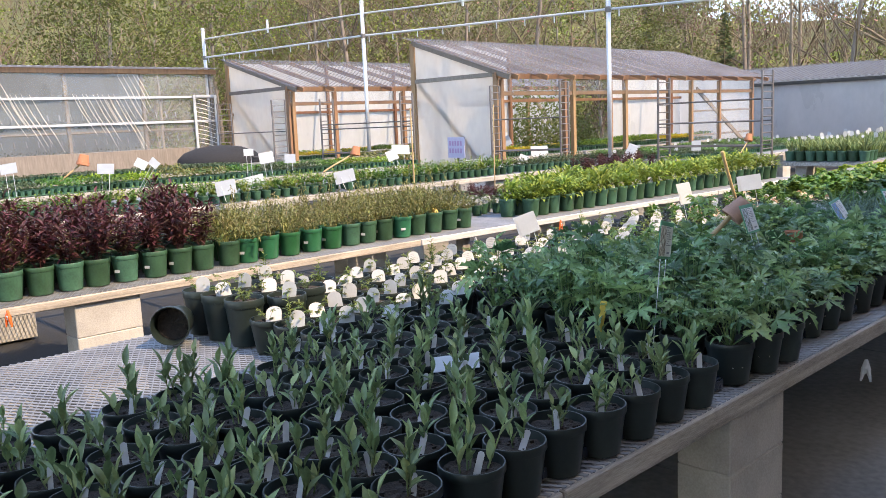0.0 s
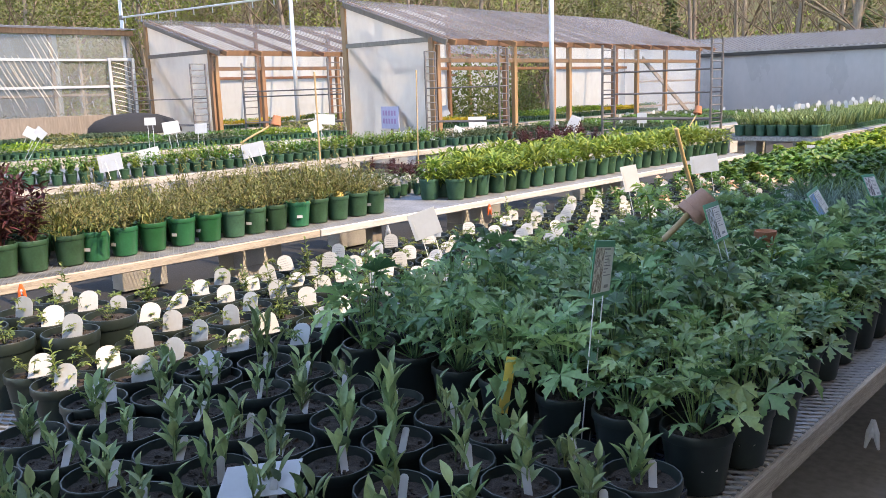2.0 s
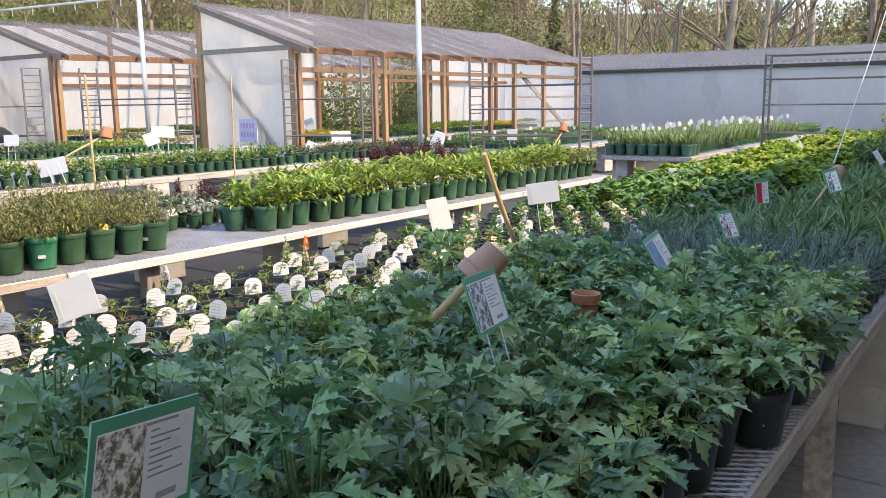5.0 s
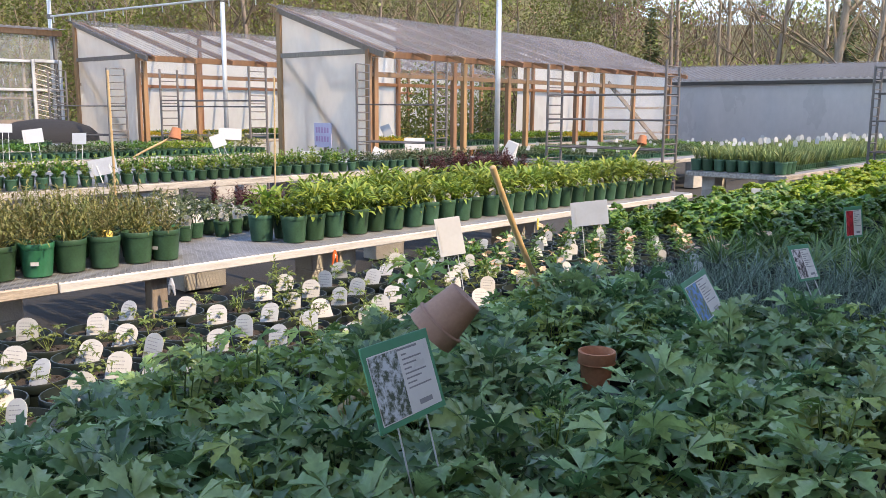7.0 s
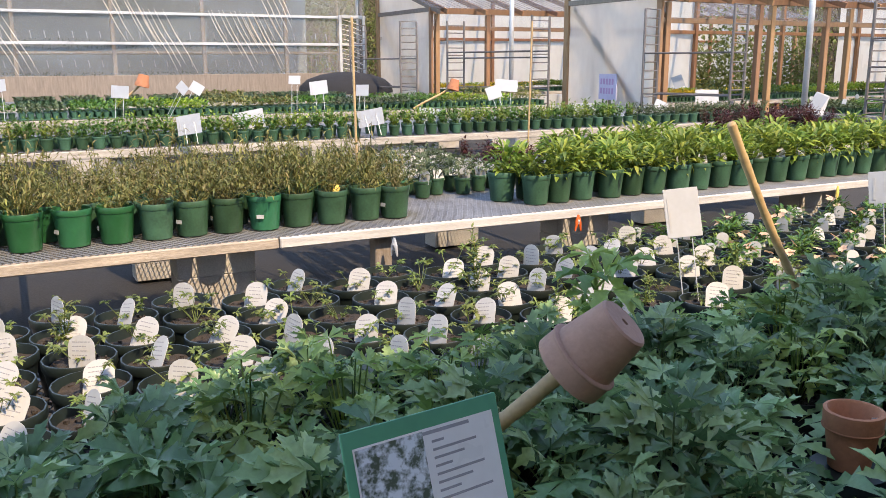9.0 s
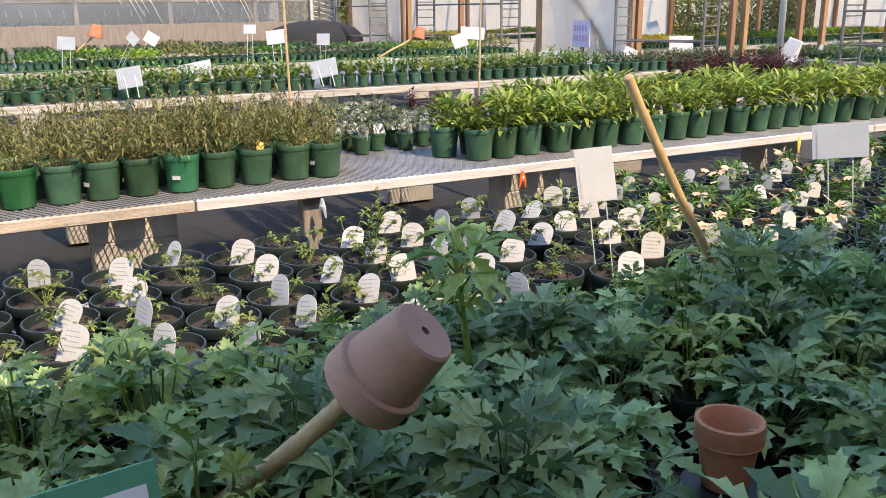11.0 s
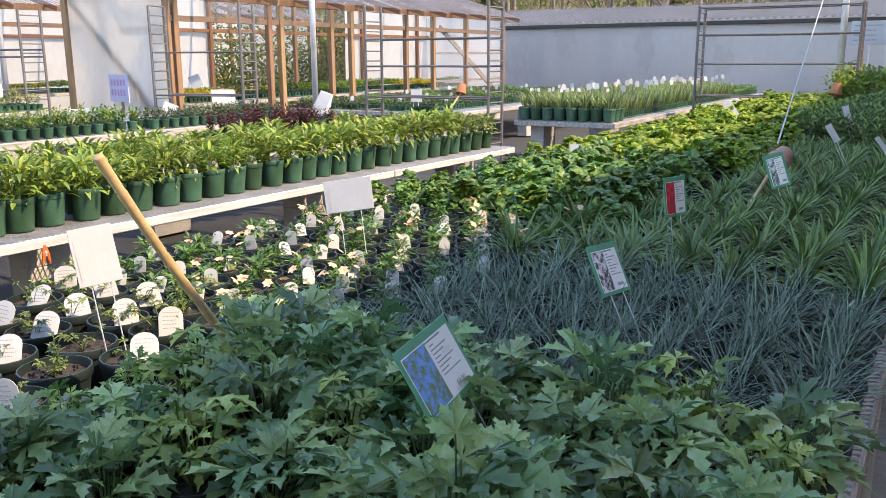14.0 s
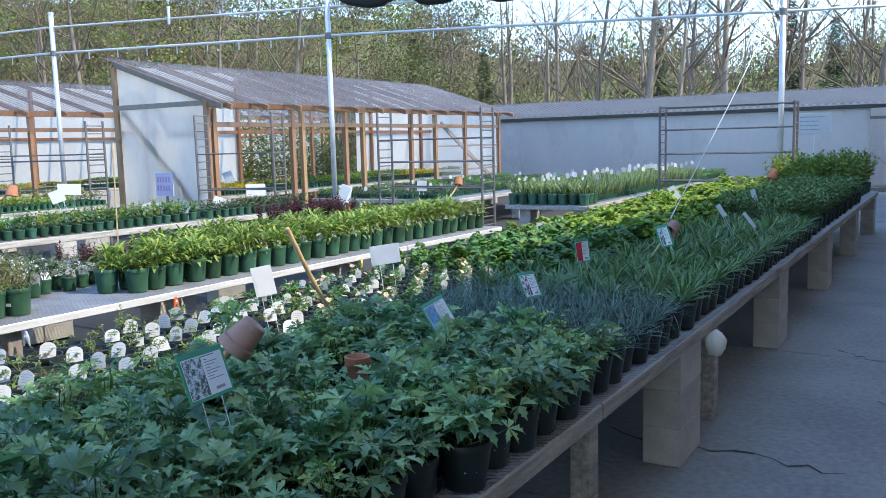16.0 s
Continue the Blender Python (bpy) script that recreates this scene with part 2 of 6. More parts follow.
M_SPRING = leaf_mat("spring_leaves", (0.20, 0.25, 0.05), trans=0.4, per_object=0.3, island=0.2)
M_OLIVE = leaf_mat("olive_leaves", (0.125, 0.14, 0.035), trans=0.3, per_object=0.35, island=0.2)
M_RUSSET = leaf_mat("russet_buds", (0.25, 0.13, 0.08), trans=0.2, per_object=0.3)
M_CONIFER = leaf_mat("conifer_needles", (0.05, 0.10, 0.03), trans=0.1, per_object=0.3)
M_GRASS = material("rough_grass", (0.09, 0.09, 0.035), 0.95, vary=0.5, scale=0.6, fine=18, bump=0.6)

# ---- ground ----
structure("ground", Geo().add([(-400, -300, -0.02), (400, -300, -0.02), (400, 500, -0.02), (-400, 500, -0.02)], [(0, 1, 2, 3)]), M_GROUND, "near-black ground around and under the benches", category="ground")
grass = Geo()
for gx in range(-12, 10):
    for gy in range(0, 12):
        x0, y0 = gx * 12.0, 29 + gy * 10.0
        vs = [(x0 + a * 12, y0 + b * 10, 0.0 + 0.02 + max(0, y0 + b * 10 - 31) * (0.035 + 0.012 * math.sin((x0 + a * 12) * 0.05)) + max(0, -(x0 + a * 12) - 20) * 0.02) for a, b in ((0, 0), (1, 0), (1, 1), (0, 1))]
        grass.add(vs, [(0, 1, 2, 3)])
structure("ground_hillside", grass, M_GRASS, "rising rough grass behind the nursery", category="hillside")

# concrete path in cast bays, with recessed joints
path_root = empty("path", 0, 0, 0, label="worn grey concrete path with cracks and joints", category="path", kind="structure")
bays = [-12, -8.2, -4.6, -1.3, 1.1, 4.35, 8.1, 11.5, 15.0, 18.6, 23.9]
for y0, y1 in zip(bays, bays[1:]):
    part("slab", Geo().cbox(2.4, 10.5, y0 + 0.006, y1 - 0.006, -0.1, 0.0, 0.006), M_CONCRETE, path_root)
M_CRACK = material("crack_dirt", (0.03, 0.027, 0.024), 0.95, vary=0.4)
crack_rng = random.Random(5)
for cx, cy, ln, ang in ((4.35, 3.3, 1.6, -70), (4.7, 2.7, 0.7, 20), (3.95, 4.6, 0.9, -40), (4.3, 2.0, 1.4, 175), (4.6, 6.3, 1.2, 60)):
    g, px, py, a = Geo(), cx, cy, radians(ang)
    pts = []
    for k in range(14):
        pts.append((px, py))
        a2 = a + crack_rng.uniform(-0.8, 0.8)
        px, py = px + math.cos(a2) * ln / 13, py + math.sin(a2) * ln / 13
    for (xa, ya), (xb, yb) in zip(pts, pts[1:]):
        wv = crack_rng.uniform(0.003, 0.012)
        g.add([(xa, ya - wv, 0.003), (xb, yb - wv, 0.003), (xb, yb + wv, 0.003), (xa, ya + wv, 0.003)], [(0, 1, 2, 3)])
    part("crack", g, M_CRACK, path_root, "dirt-filled crack")

# ---- benches ----
BLOCK = Geo()
BLOCK.cbox(-0.195, 0.195, -0.095, 0.095, 0.0, 0.19, 0.005)
BLOCK_ME = BLOCK.mesh("block", M_BLOCK)


def lattice(x0, x1, y0, y1, z, pitch, slope, w):
    """Expanded metal: flat strands crossing at a slant."""
    g = Geo()
    for s in (1, -1):
        k = slope * s
        c = y0 - abs(k) * (x1 - x0)
        while c < y1 + abs(k) * (x1 - x0):
            ya, yb = (c, c + k * (x1 - x0))
            xa, xb = x0, x1
            lo, hi = (y0, y1)
            pa, pb = [xa, ya], [xb, yb]
            ok = True
            for p, q in ((pa, pb), (pb, pa)):
                for lim, above in ((lo, False), (hi, True)):
                    if (p[1] > lim) if above else (p[1] < lim):
                        if (q[1] > lim) if above else (q[1] < lim):
                            ok = False
                        elif abs(q[1] - p[1]) > 1e-9:
                            t = (lim - p[1]) / (q[1] - p[1])
                            p[0], p[1] = p[0] + t * (q[0] - p[0]), lim
            if ok and abs(pb[0] - pa[0]) > 0.01:
                zz = z + (0.0015 if s > 0 else 0)
                vs = [(pa[0], pa[1] - w, zz - 0.003), (pb[0], pb[1] - w, zz - 0.003), (pb[0], pb[1] + w, zz), (pa[0], pa[1] + w, zz)]
                g.add(vs + [(a, b, h - 0.003) for a, b, h in vs], [(0, 1, 2, 3), (7, 6, 5, 4), (0, 4, 5, 1), (2, 6, 7, 3)])
            c += pitch
    return g


def bench(x0, x1, y0, y1, top, rz=0.0, piers=(), pier_x=(0.25, 0.75), pitch=0.03, label="", board_mat=None, ox=0.0, oy=0.0, ends=(), board_h=0.07, far_mat=None, inset=0.0):
    """A nursery bench: timber frame, expanded metal top, stacked concrete blocks. x0..x1 and y0..y1 in the bench's own frame."""
    root = empty("nursery_bench", ox, oy, 0, rz, label, "bench", "nursery benches")
    bm = board_mat or M_BOARD
    cuts = [y0, *ends, y1]
    low = top - board_h
    for a, b in zip(cuts, cuts[1:]):
        if far_mat and a >= 0:
            bm = far_mat
        for x in (x0 + 0.02, x1 - 0.02):
            part("board", Geo().cbox(x - 0.02, x + 0.02, a + 0.004, b - 0.004, low, top - 0.002, 0.005), bm, root)
        for y in (a + 0.025, b - 0.025):
            part("end_board", Geo().cbox(x0 + 0.042, x1 - 0.042, y - 0.02, y + 0.02, low, top - 0.008, 0.005), bm, root)
        n = max(1, int((b - a) / 0.9))
        for k in range(1, n):
            y = a + (b - a) * k / n
            part("cross_bar", Geo().cbox(x0 + 0.042, x1 - 0.042, y - 0.02, y + 0.02, low, top - 0.008, 0.004), M_OLDWOOD, root)
    part("mesh_top", lattice(x0 + 0.01, x1 - 0.01, y0, y1, top + 0.002, pitch, 0.55, 0.003), M_MESH, root, "galvanised expanded metal top")
    h = low - 0.002
    n = round(h / 0.19)
    for y in piers:
        for x in pier_x:
            if inset and x > x0 + 1 and y > -1:
                x -= inset
            for k in range(n):
                b = part("block", BLOCK_ME, None, root)
                b.location, b.scale = (x, y, k * h / n), (1, 1, h / n / 0.19)
                b.rotation_euler = (0, 0, radians(90))
    return root


main_bench = bench(1.17, 3.60, -6.6, 13.4, 0.65, piers=[-5.4, -3.6, -1.83, 1.9, 4.6, 7.4, 10.2, 13.0], pier_x=(1.35, 2.4, 3.49), label="long low timber bench with an expanded metal top on concrete blocks", ends=(-2.9, 0.6, 4.2, 7.8, 11.0))
for y in (0.62, 2.55):
    part("leg", Geo().cbox(3.475, 3.558, y - 0.045, y + 0.045, 0.0, 0.578, 0.005), M_BOARD, main_bench, "weathered timber leg")
B2R = radians(-1.8)
bench2 = bench(-2.42, 0.0, -6.6, 6.4, 0.65, rz=B2R, piers=[-5.3, -3.9, -2.45, -0.2, 2.05, 4.15, 6.2], pier_x=(-2.2, -0.12), label="sunlit timber bench with a metal mesh top on concrete blocks", ends=(0.0, 4.5), board_h=0.052, inset=0.42, far_mat=material("worn_white_board", (0.50, 0.485, 0.46), 0.75, vary=0.3, scale=2.5, fine=30, stretch=(14, 1, 14), per_object=0.1, bump=0.4), board_mat=material("pale_board", (0.40, 0.34, 0.27), 0.8, vary=0.6, scale=2.5, fine=30, stretch=(14, 1, 14), per_object=0.2, bump=0.4))
part("leg", Geo().cbox(-0.14, -0.06, 0.5, 0.59, 0.0, 0.594, 0.005), M_OLDWOOD, bench2, "dark timber leg")
bench3 = bench(-2.2, 0.0, -7, 7.6, 0.74, rz=radians(-3.0), ox=-3.75, piers=[-5, -2.5, 0, 2.5, 5, 7.2], pier_x=(-2.0, -0.15), label="timber bench behind, full of small potted plants", pitch=0.06)
bench4 = bench(-2.2, 0.0, -8, 6.2, 0.78, rz=radians(-3.0), ox=-7.3, piers=[-6, -3, 0, 3, 5.8], pier_x=(-2.0, -0.15), label="far timber bench with trays of seedlings", pitch=0.08)
bench5 = bench(-1.35, 0.05, 9.5, 19.0, 0.65, piers=[9.9, 12, 14.5, 17, 18.7], pier_x=(-1.1, -0.2), label="timber bench crowded with spring bulbs in pots", pitch=0.06)
bench6 = bench(-6.2, -3.0, 10.6, 18.0, 0.62, piers=[11, 14, 17.6], pier_x=(-5.9, -3.3), label="low bench in front of the open greenhouse", pitch=0.08)
bench7 = bench(-12.2, -10.0, -6, 5.2, 0.82, piers=[-5, -1, 3], pier_x=(-12.0, -10.2), label="far bench with trays beside the film greenhouse", pitch=0.1)
bench8 = bench(5.15, 7.2, 5.6, 22.0, 0.72, piers=[6, 9, 12, 15, 18, 21.5], pier_x=(5.4, 6.9), label="bench of seedling trays under the open shed", pitch=0.08)

# ---- greenhouses ----


def corrugated(x0, x1, z0, z1, y0, y1, wave=0.1, amp=0.015):
    """Sheet rising from (x0, z0) to (x1, z1), corrugations along the slope."""
    g = Geo()
    n = int((y1 - y0) / (wave / 4))
    vs = []
    for k in range(n + 1):
        y = y0 + (y1 - y0) * k / n
        dz = amp * math.sin(2 * math.pi * (y - y0) / wave)
        vs += [(x0, y, z0 + dz), (x1, y, z1 + dz)]
    return g.add(vs, [(2 * k, 2 * k + 1, 2 * k + 3, 2 * k + 2) for k in range(n)])


def film_wall(x0, y0, x1, y1, z0, z1, seed=0, sag=0.012, nu=28, nv=10):
    """A film stretched between two uprights, gently rippled."""
    rng = random.Random(seed)
    ph = [rng.uniform(0, 6.28) for _ in range(6)]
    d = Vector((x1 - x0, y1 - y0, 0)).normalized()
    nrm = Vector((-d.y, d.x, 0))
    vs = []
    for j in range(nv + 1):
        for i in range(nu + 1):
            u, v = i / nu, j / nv
            r = sag * (math.sin(9 * u + 3 * v + ph[0]) + 0.6 * math.sin(21 * u - 7 * v + ph[1]) + 0.4 * math.sin(40 * u + 11 * v + ph[2]))
            vs.append((x0 + (x1 - x0) * u + nrm.x * r, y0 + (y1 - y0) * u + nrm.y * r, z0 + (z1[0] * (1 - u) + z1[1] * u - z0) * v))
    return Geo().add(vs, [(j * (nu + 1) + i, j * (nu + 1) + i + 1, (j + 1) * (nu + 1) + i + 1, (j + 1) * (nu + 1) + i) for j in range(nv) for i in range(nu)])


def lean_house(name, xb, xf, y0, y1, zb, zf, label, open_from, open_to, post_ys, seed, back):
    """A lean-to film greenhouse: high back at xb, low open front at xf."""
    root = empty(name, 0, 0, 0, label=label, category="greenhouse", group="film greenhouses")
    sl = (zb - zf) / (xb - xf)
    part("roof", corrugated(xf + 0.45, xb - 0.12, zf + sl * 0.45 + 0.1, zb - sl * 0.12 + 0.1, y0 - 0.25, y1 + 0.1, 0.14, 0.016), M_ROOF, root, "grey corrugated translucent roof", True)
    part("gable_film", film_wall(xb, y0, xf, y0, 0.05, (zb - 0.02, zf - 0.02), seed), M_FILM, root, "milky film gable", True)
    for ya, yb in back:
        part("back_film", film_wall(xb, ya, xb, yb, 0.05, (zb, zb), seed + 1, nu=40), M_FILM_BACK, root, "milky film back wall", True)
    part("end_film", film_wall(xb, y1, xf, y1, 0.05, (zb, zf), seed + 2), M_FILM, root, "milky film end wall", True)
    for x, z in ((xb, zb), (xf, zf)):
        part("corner_post", Geo().cbox(x - 0.06, x + 0.06, y0 - 0.075, y0 - 0.015, 0, z, 0.006), M_TIMBER, root)
    part("gable_rail", Geo().beam((xb + 0.06, y0 - 0.05, zf - 0.03), (xf - 0.06, y0 - 0.05, zf - 0.03), 0.04, 0.09), M_OLDWOOD, root)
    part("gable_rafter", Geo().beam((xb, y0 - 0.05, zb + 0.02), (xf + 0.4, y0 - 0.05, zf + sl * 0.4 + 0.02), 0.05, 0.11), M_OLDWOOD, root)
    part("gable_brace", Geo().beam((xb + 0.1, y0 + 0.045, zf - 0.1), (xf - 0.1, y0 + 0.045, 0.3), 0.04, 0.12), M_OLDWOOD, root)
    part("eave_beam", Geo().beam((xf + 0.03, y0 - 0.1, zf - 0.06), (xf + 0.03, y1 + 0.05, zf - 0.06), 0.05, 0.13), M_TIMBER, root)
    n = int((y1 - y0) / 0.95)
    for k in range(n + 1):
        y = y0 + 0.1 + (y1 - y0 - 0.2) * k / n
        part("rafter", Geo().beam((xf + 0.5, y, zf + sl * 0.5 + 0.035), (xb, y, zb + 0.035), 0.045, 0.1), M_TIMBER_RED, root)
    for y in post_ys:
        part("front_post", Geo().cbox(xf - 0.055, xf + 0.045, y - 0.05, y + 0.05, 0, zf - 0.13, 0.006), M_TIMBER, root)
    part("header", Geo().beam((xf, y0, zf - 0.42), (xf, y1, zf - 0.42), 0.04, 0.09), M_TIMBER, root)
    part("header_film", film_wall(xf + 0.03, y0, xf + 0.03, y1, zf - 0.4, (zf - 0.12, zf - 0.12), seed + 3, 0.006, 60, 4), M_FILM_CLEAR, root, "clear film strip", True)
    part("front_film", film_wall(xf - 0.02, open_to, xf - 0.02, y1, 0.1, (zf - 0.44, zf - 0.44), seed + 4), M_FILM_CLEAR, root, "clear film front", True)
    part("front_brace", Geo().beam((xf - 0.04, open_to + 0.3, zf - 0.35), (xf - 0.04, y1 - 0.3, 0.5), 0.04, 0.12), M_OLDWOOD, root)
    for z in (0.9, 1.55):
        part("front_rail", Geo().beam((xf - 0.05, open_to, z), (xf - 0.05, y1, z), 0.03, 0.05), M_OLDWOOD, root)
    part("back_rail", Geo().beam((xb + 0.06, y0, 2.0), (xb + 0.06, y1, 2.0), 0.04, 0.07), M_TIMBER_RED, root)
    for k in range(5):
        y = y0 + 0.6 + (y1 - y0 - 1.2) * k / 4
        part("back_post", Geo().cbox(xb + 0.02, xb + 0.1, y - 0.04, y + 0.04, 0, zb - 0.1, 0.005), M_TIMBER_RED, root)
    return root


house_g = lean_house("open_greenhouse", -9.4, -6.94, 8.74, 20.2, 3.3, 2.5, "open-fronted film greenhouse with orange timber posts", 8.9, 16.6, [8.85, 10.99, 11.3, 12.75, 13.4, 15.4, 16.55, 18.1, 20.1], 11, ((8.74, 12.0), (16.4, 20.2)))
house_s = lean_house("small_greenhouse", -15.75, -13.0, 7.8, 19.5, 3.35, 2.58, "film greenhouse with an open front and sunlit back", 8, 17, [7.9, 9.2, 11.6, 12.4, 14.5, 17, 19.4], 31, ((7.8, 19.5),))

# long clear-film house
root = empty("film_tunnel_house", 0, 0, 0, label="long greenhouse walled in wrinkled clear film", category="greenhouse", group="film greenhouses")
part("front_film", film_wall(-16.2, -14, -16.2, 7.6, 0.9, (3.1, 3.1), 51, 0.03, 110, 14), M_FILM_TUNNEL, root, "wrinkled clear film wall", True)
part("base_board", Geo().cbox(-16.25, -16.17, -14, 7.6, 0.0, 1.18, 0.006), M_OLDWOOD, root)
part("top_beam", Geo().cbox(-16.3, -16.15, -14.1, 7.65, 3.1, 3.22, 0.006), M_TIMBER_RED, root)
for z in (1.86, 2.5):
    part("rail", Geo().cbox(-16.155, -16.12, -14, 7.6, z - 0.03, z + 0.03, 0.005), M_BATTEN, root, "pale batten over the film")
for k in range(12):
    y = -13.9 + k * 1.95
    part("stud", Geo().cbox(-16.4, -16.3, y - 0.04, y + 0.04, 0, 3.1, 0.005), M_OLDWOOD, root)
part("roof", corrugated(-16.0, -20.5, 3.25, 3.5, -14.2, 7.7, 0.2, 0.016), M_ROOF_DULL, root, "grey translucent roof", True)
# Back film coloured dark so the interior reads as shaded.
part("back_film", film_wall(-20.4, -14, -20.4, 7.6, 0, (3.4, 3.4), 53, 0.02, 60, 6), film("dim_back_film", (0.24, 0.27, 0.27), see=0.1, trans=0.25), root, "back film coloured dark for the dim interior", True)
rng = random.Random(8)
for y, n, za in ((-6.5, 5, 2.9), (-3.2, 6, 3.0), (-0.8, 4, 2.4), (1.4, 6, 3.0), (2.2, 5, 2.6), (3.7, 9, 2.6), (4.5, 6, 2.5), (4.9, 5, 3.05)):
    g = Geo()
    for k in range(n):
        ya, ln = y + k * 0.13 + rng.uniform(-0.04, 0.04), rng.uniform(0.55, 1.45)
        low = max(1.22, za - ln)
        pts = [(-16.12, ya + (za - z) * 0.5 + 0.02 * math.sin(5 * z), z) for z in (za, za * 0.6 + low * 0.4, za * 0.3 + low * 0.7, low)]
        g.tube(pts, [0.003, 0.01, 0.008, 0.003], 4)
    part("film_fold", g, M_FILM, root, "bright folds in the stretched film")
g = Geo()
for y in (6.9, 7.52):
    g.cbox(-16.1, -16.06, y - 0.035, y + 0.035, 0.9, 2.55, 0.005)
g.cbox(-16.1, -16.06, 6.94, 7.48, 2.48, 2.55, 0.005)
part("door_frame", g, M_BATTEN, root, "white door frame wrapped in film")
g = Geo()
for k in range(11):
    z = 1.05 + k * 0.115
    g.tube([(-16.1, 6.94, z + 0.26), (-16.09, 7.2, z + 0.2), (-16.1, 7.48, z + 0.1)], [0.004, 0.012, 0.004], 4)
part("door_fold", g, M_FILM, root, "creased film across the door")
g = Geo()
for z in (1.35, 2.0):
    for k in range(60):
        y = -10 + k * 0.29
        g.tube([(-17.6, y, z + 0.16), (-17.6, y + 0.02, z)], 0.012, 5)
part("hanging_labels", g, M_TAG, root, "rows of small white hanging labels")
# Interior shade is put into this dark leaf colour.
M_DIM_PLANTS = leaf_mat("dim_greenhouse_plants", (0.05, 0.09, 0.05))
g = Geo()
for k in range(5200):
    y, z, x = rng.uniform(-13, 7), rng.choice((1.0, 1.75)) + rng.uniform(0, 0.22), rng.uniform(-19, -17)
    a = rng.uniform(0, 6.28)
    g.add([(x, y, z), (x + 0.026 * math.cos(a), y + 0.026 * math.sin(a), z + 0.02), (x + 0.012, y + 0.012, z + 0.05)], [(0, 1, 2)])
part("plants_inside", g, M_DIM_PLANTS, root, "dim plants on shelves inside")
for z in (0.95, 1.7):
    part("shelf", Geo().cbox(-19.2, -16.9, -13.5, 7.3, z - 0.05, z, 0.004), M_OLDWOOD, root)

# house across the far end, with a door
root = empty("far_greenhouse", 0, 0, 0, label="grey film-walled house with a corrugated roof and a door", category="greenhouse", group="film greenhouses")
YW = 23.6
part("wall_film", film_wall(-12, YW, 2.62, YW, 0.1, (2.28, 2.28), 61, 0.008, 60, 6), M_FILM_GREY, root, "grey film wall", True)
part("wall_film", film_wall(3.3, YW, 9.5, YW, 0.1, (2.28, 2.28), 62, 0.008, 30, 6), M_FILM_GREY, root, "grey film wall", True)
part("eave", Geo().cbox(-12, 9.6, YW - 0.12, YW + 0.05, 2.28, 2.38, 0.006), M_FASCIA, root, "dark eave board")
rg = corrugated(0, -3.6, 0, 0.62, -12.2, 9.8, 0.2, 0.022)
rg.v = [(y, YW - 0.3 - x, z + 2.42) for x, y, z in rg.v]
part("roof", rg, M_ROOF, root, "silver corrugated roof", True)
for x in (-11.5, -7.4, -5.2, -2.2, 0.2, 2.58, 3.34, 5.2, 7.4, 9.4):
    part("stud", Geo().cbox(x - 0.04, x + 0.04, YW + 0.03, YW + 0.08, 0, 2.3, 0.005), M_OLDWOOD, root)
part("door_head", Geo().cbox(2.62, 3.3, YW - 0.06, YW + 0.02, 1.98, 2.06, 0.005), M_OLDWOOD, root)
part("door_film", film_wall(2.7, YW + 0.05, 3.22, YW + 0.05, 0.1, (1.75, 1.75), 63), M_FILM_CLEAR, root, "clear film door", True)
part("door_brace", Geo().beam((2.68, YW + 0.02, 1.1), (3.24, YW + 0.02, 0.55), 0.03, 0.06), M_BOARD, root)
part("base_board", Geo().cbox(-12, 9.5, YW - 0.04, YW + 0.02, -0.02, 0.12, 0.005), M_OLDWOOD, root)
part("back_film", film_wall(-12, YW + 3.4, 9.5, YW + 3.4, 0, (3.0, 3.0), 64, 0.01, 40, 4), M_FILM_GREY, root, "film back wall", True)
part("end_film", film_wall(9.5, YW, 9.5, YW + 3.4, 0, (2.3, 3.0), 65, 0.01, 10, 4), M_FILM_GREY, root, "film end wall", True)

# ---- open shed beside the path ----
root = empty("open_shed", 0, 0, 0, label="open timber shed with red-brown posts beside the path", category="shed")
for y in (5.9, 7.9, 10.45, 12.5, 14.8, 17.0, 20.0, 22.8):
    part("post", Geo().cbox(4.86, 4.97, y - 0.055, y + 0.055, 0, 3.16, 0.008), M_TIMBER_RED, root)
# Unseen posts, added to carry the roof extended behind the camera.
for y in (-10.5, 2.4):
    part("post", Geo().cbox(6.05, 6.16, y - 0.055, y + 0.055, 0, 3.36, 0.008), M_TIMBER_RED, root)
part("plate", Geo().beam((4.92, -11, 3.22), (4.92, 23.2, 3.22), 0.08, 0.13), M_TIMBER_RED, root)
for k in range(36):
    y = -10.9 + k * 0.97
    part("rafter", Geo().beam((4.4, y, 3.24), (7.6, y, 3.79), 0.05, 0.13), M_TIMBER_RED, root)
for k in range(6):
    x = 4.9 + k * 0.56
    part("purlin", Geo().beam((x, -11, 3.4 + (x - 4.9) * 0.171), (x, 23.2, 3.4 + (x - 4.9) * 0.171), 0.09, 0.03), M_TIMBER, root)
# Roof runs on unseen to y=-11.2 to shade the long bench.
part("roof", corrugated(4.84, 7.7, 3.405, 3.895, -11.2, 23.3, 0.2, 0.016), material("clouded_shed_roofing", (0.66, 0.66, 0.64), 0.6, vary=0.15, scale=1, trans=0.55), root, "clouded translucent corrugated roof", True)
part("eave_panel", corrugated(4.3, 4.9, 3.31, 3.44, 6.5, 23.3, 0.2, 0.016), M_ROOF_WHITE, root, "white corrugated eave panel", True)
# Unseen eave length, placed for the shadow edge on the bench.
part("eave_sheet", corrugated(4.3, 4.9, 3.31, 3.44, -11.2, 6.5, 0.2, 0.016), bpy.data.materials["clouded_shed_roofing"], root, "unseen clouded eave added to shade the bench", True)
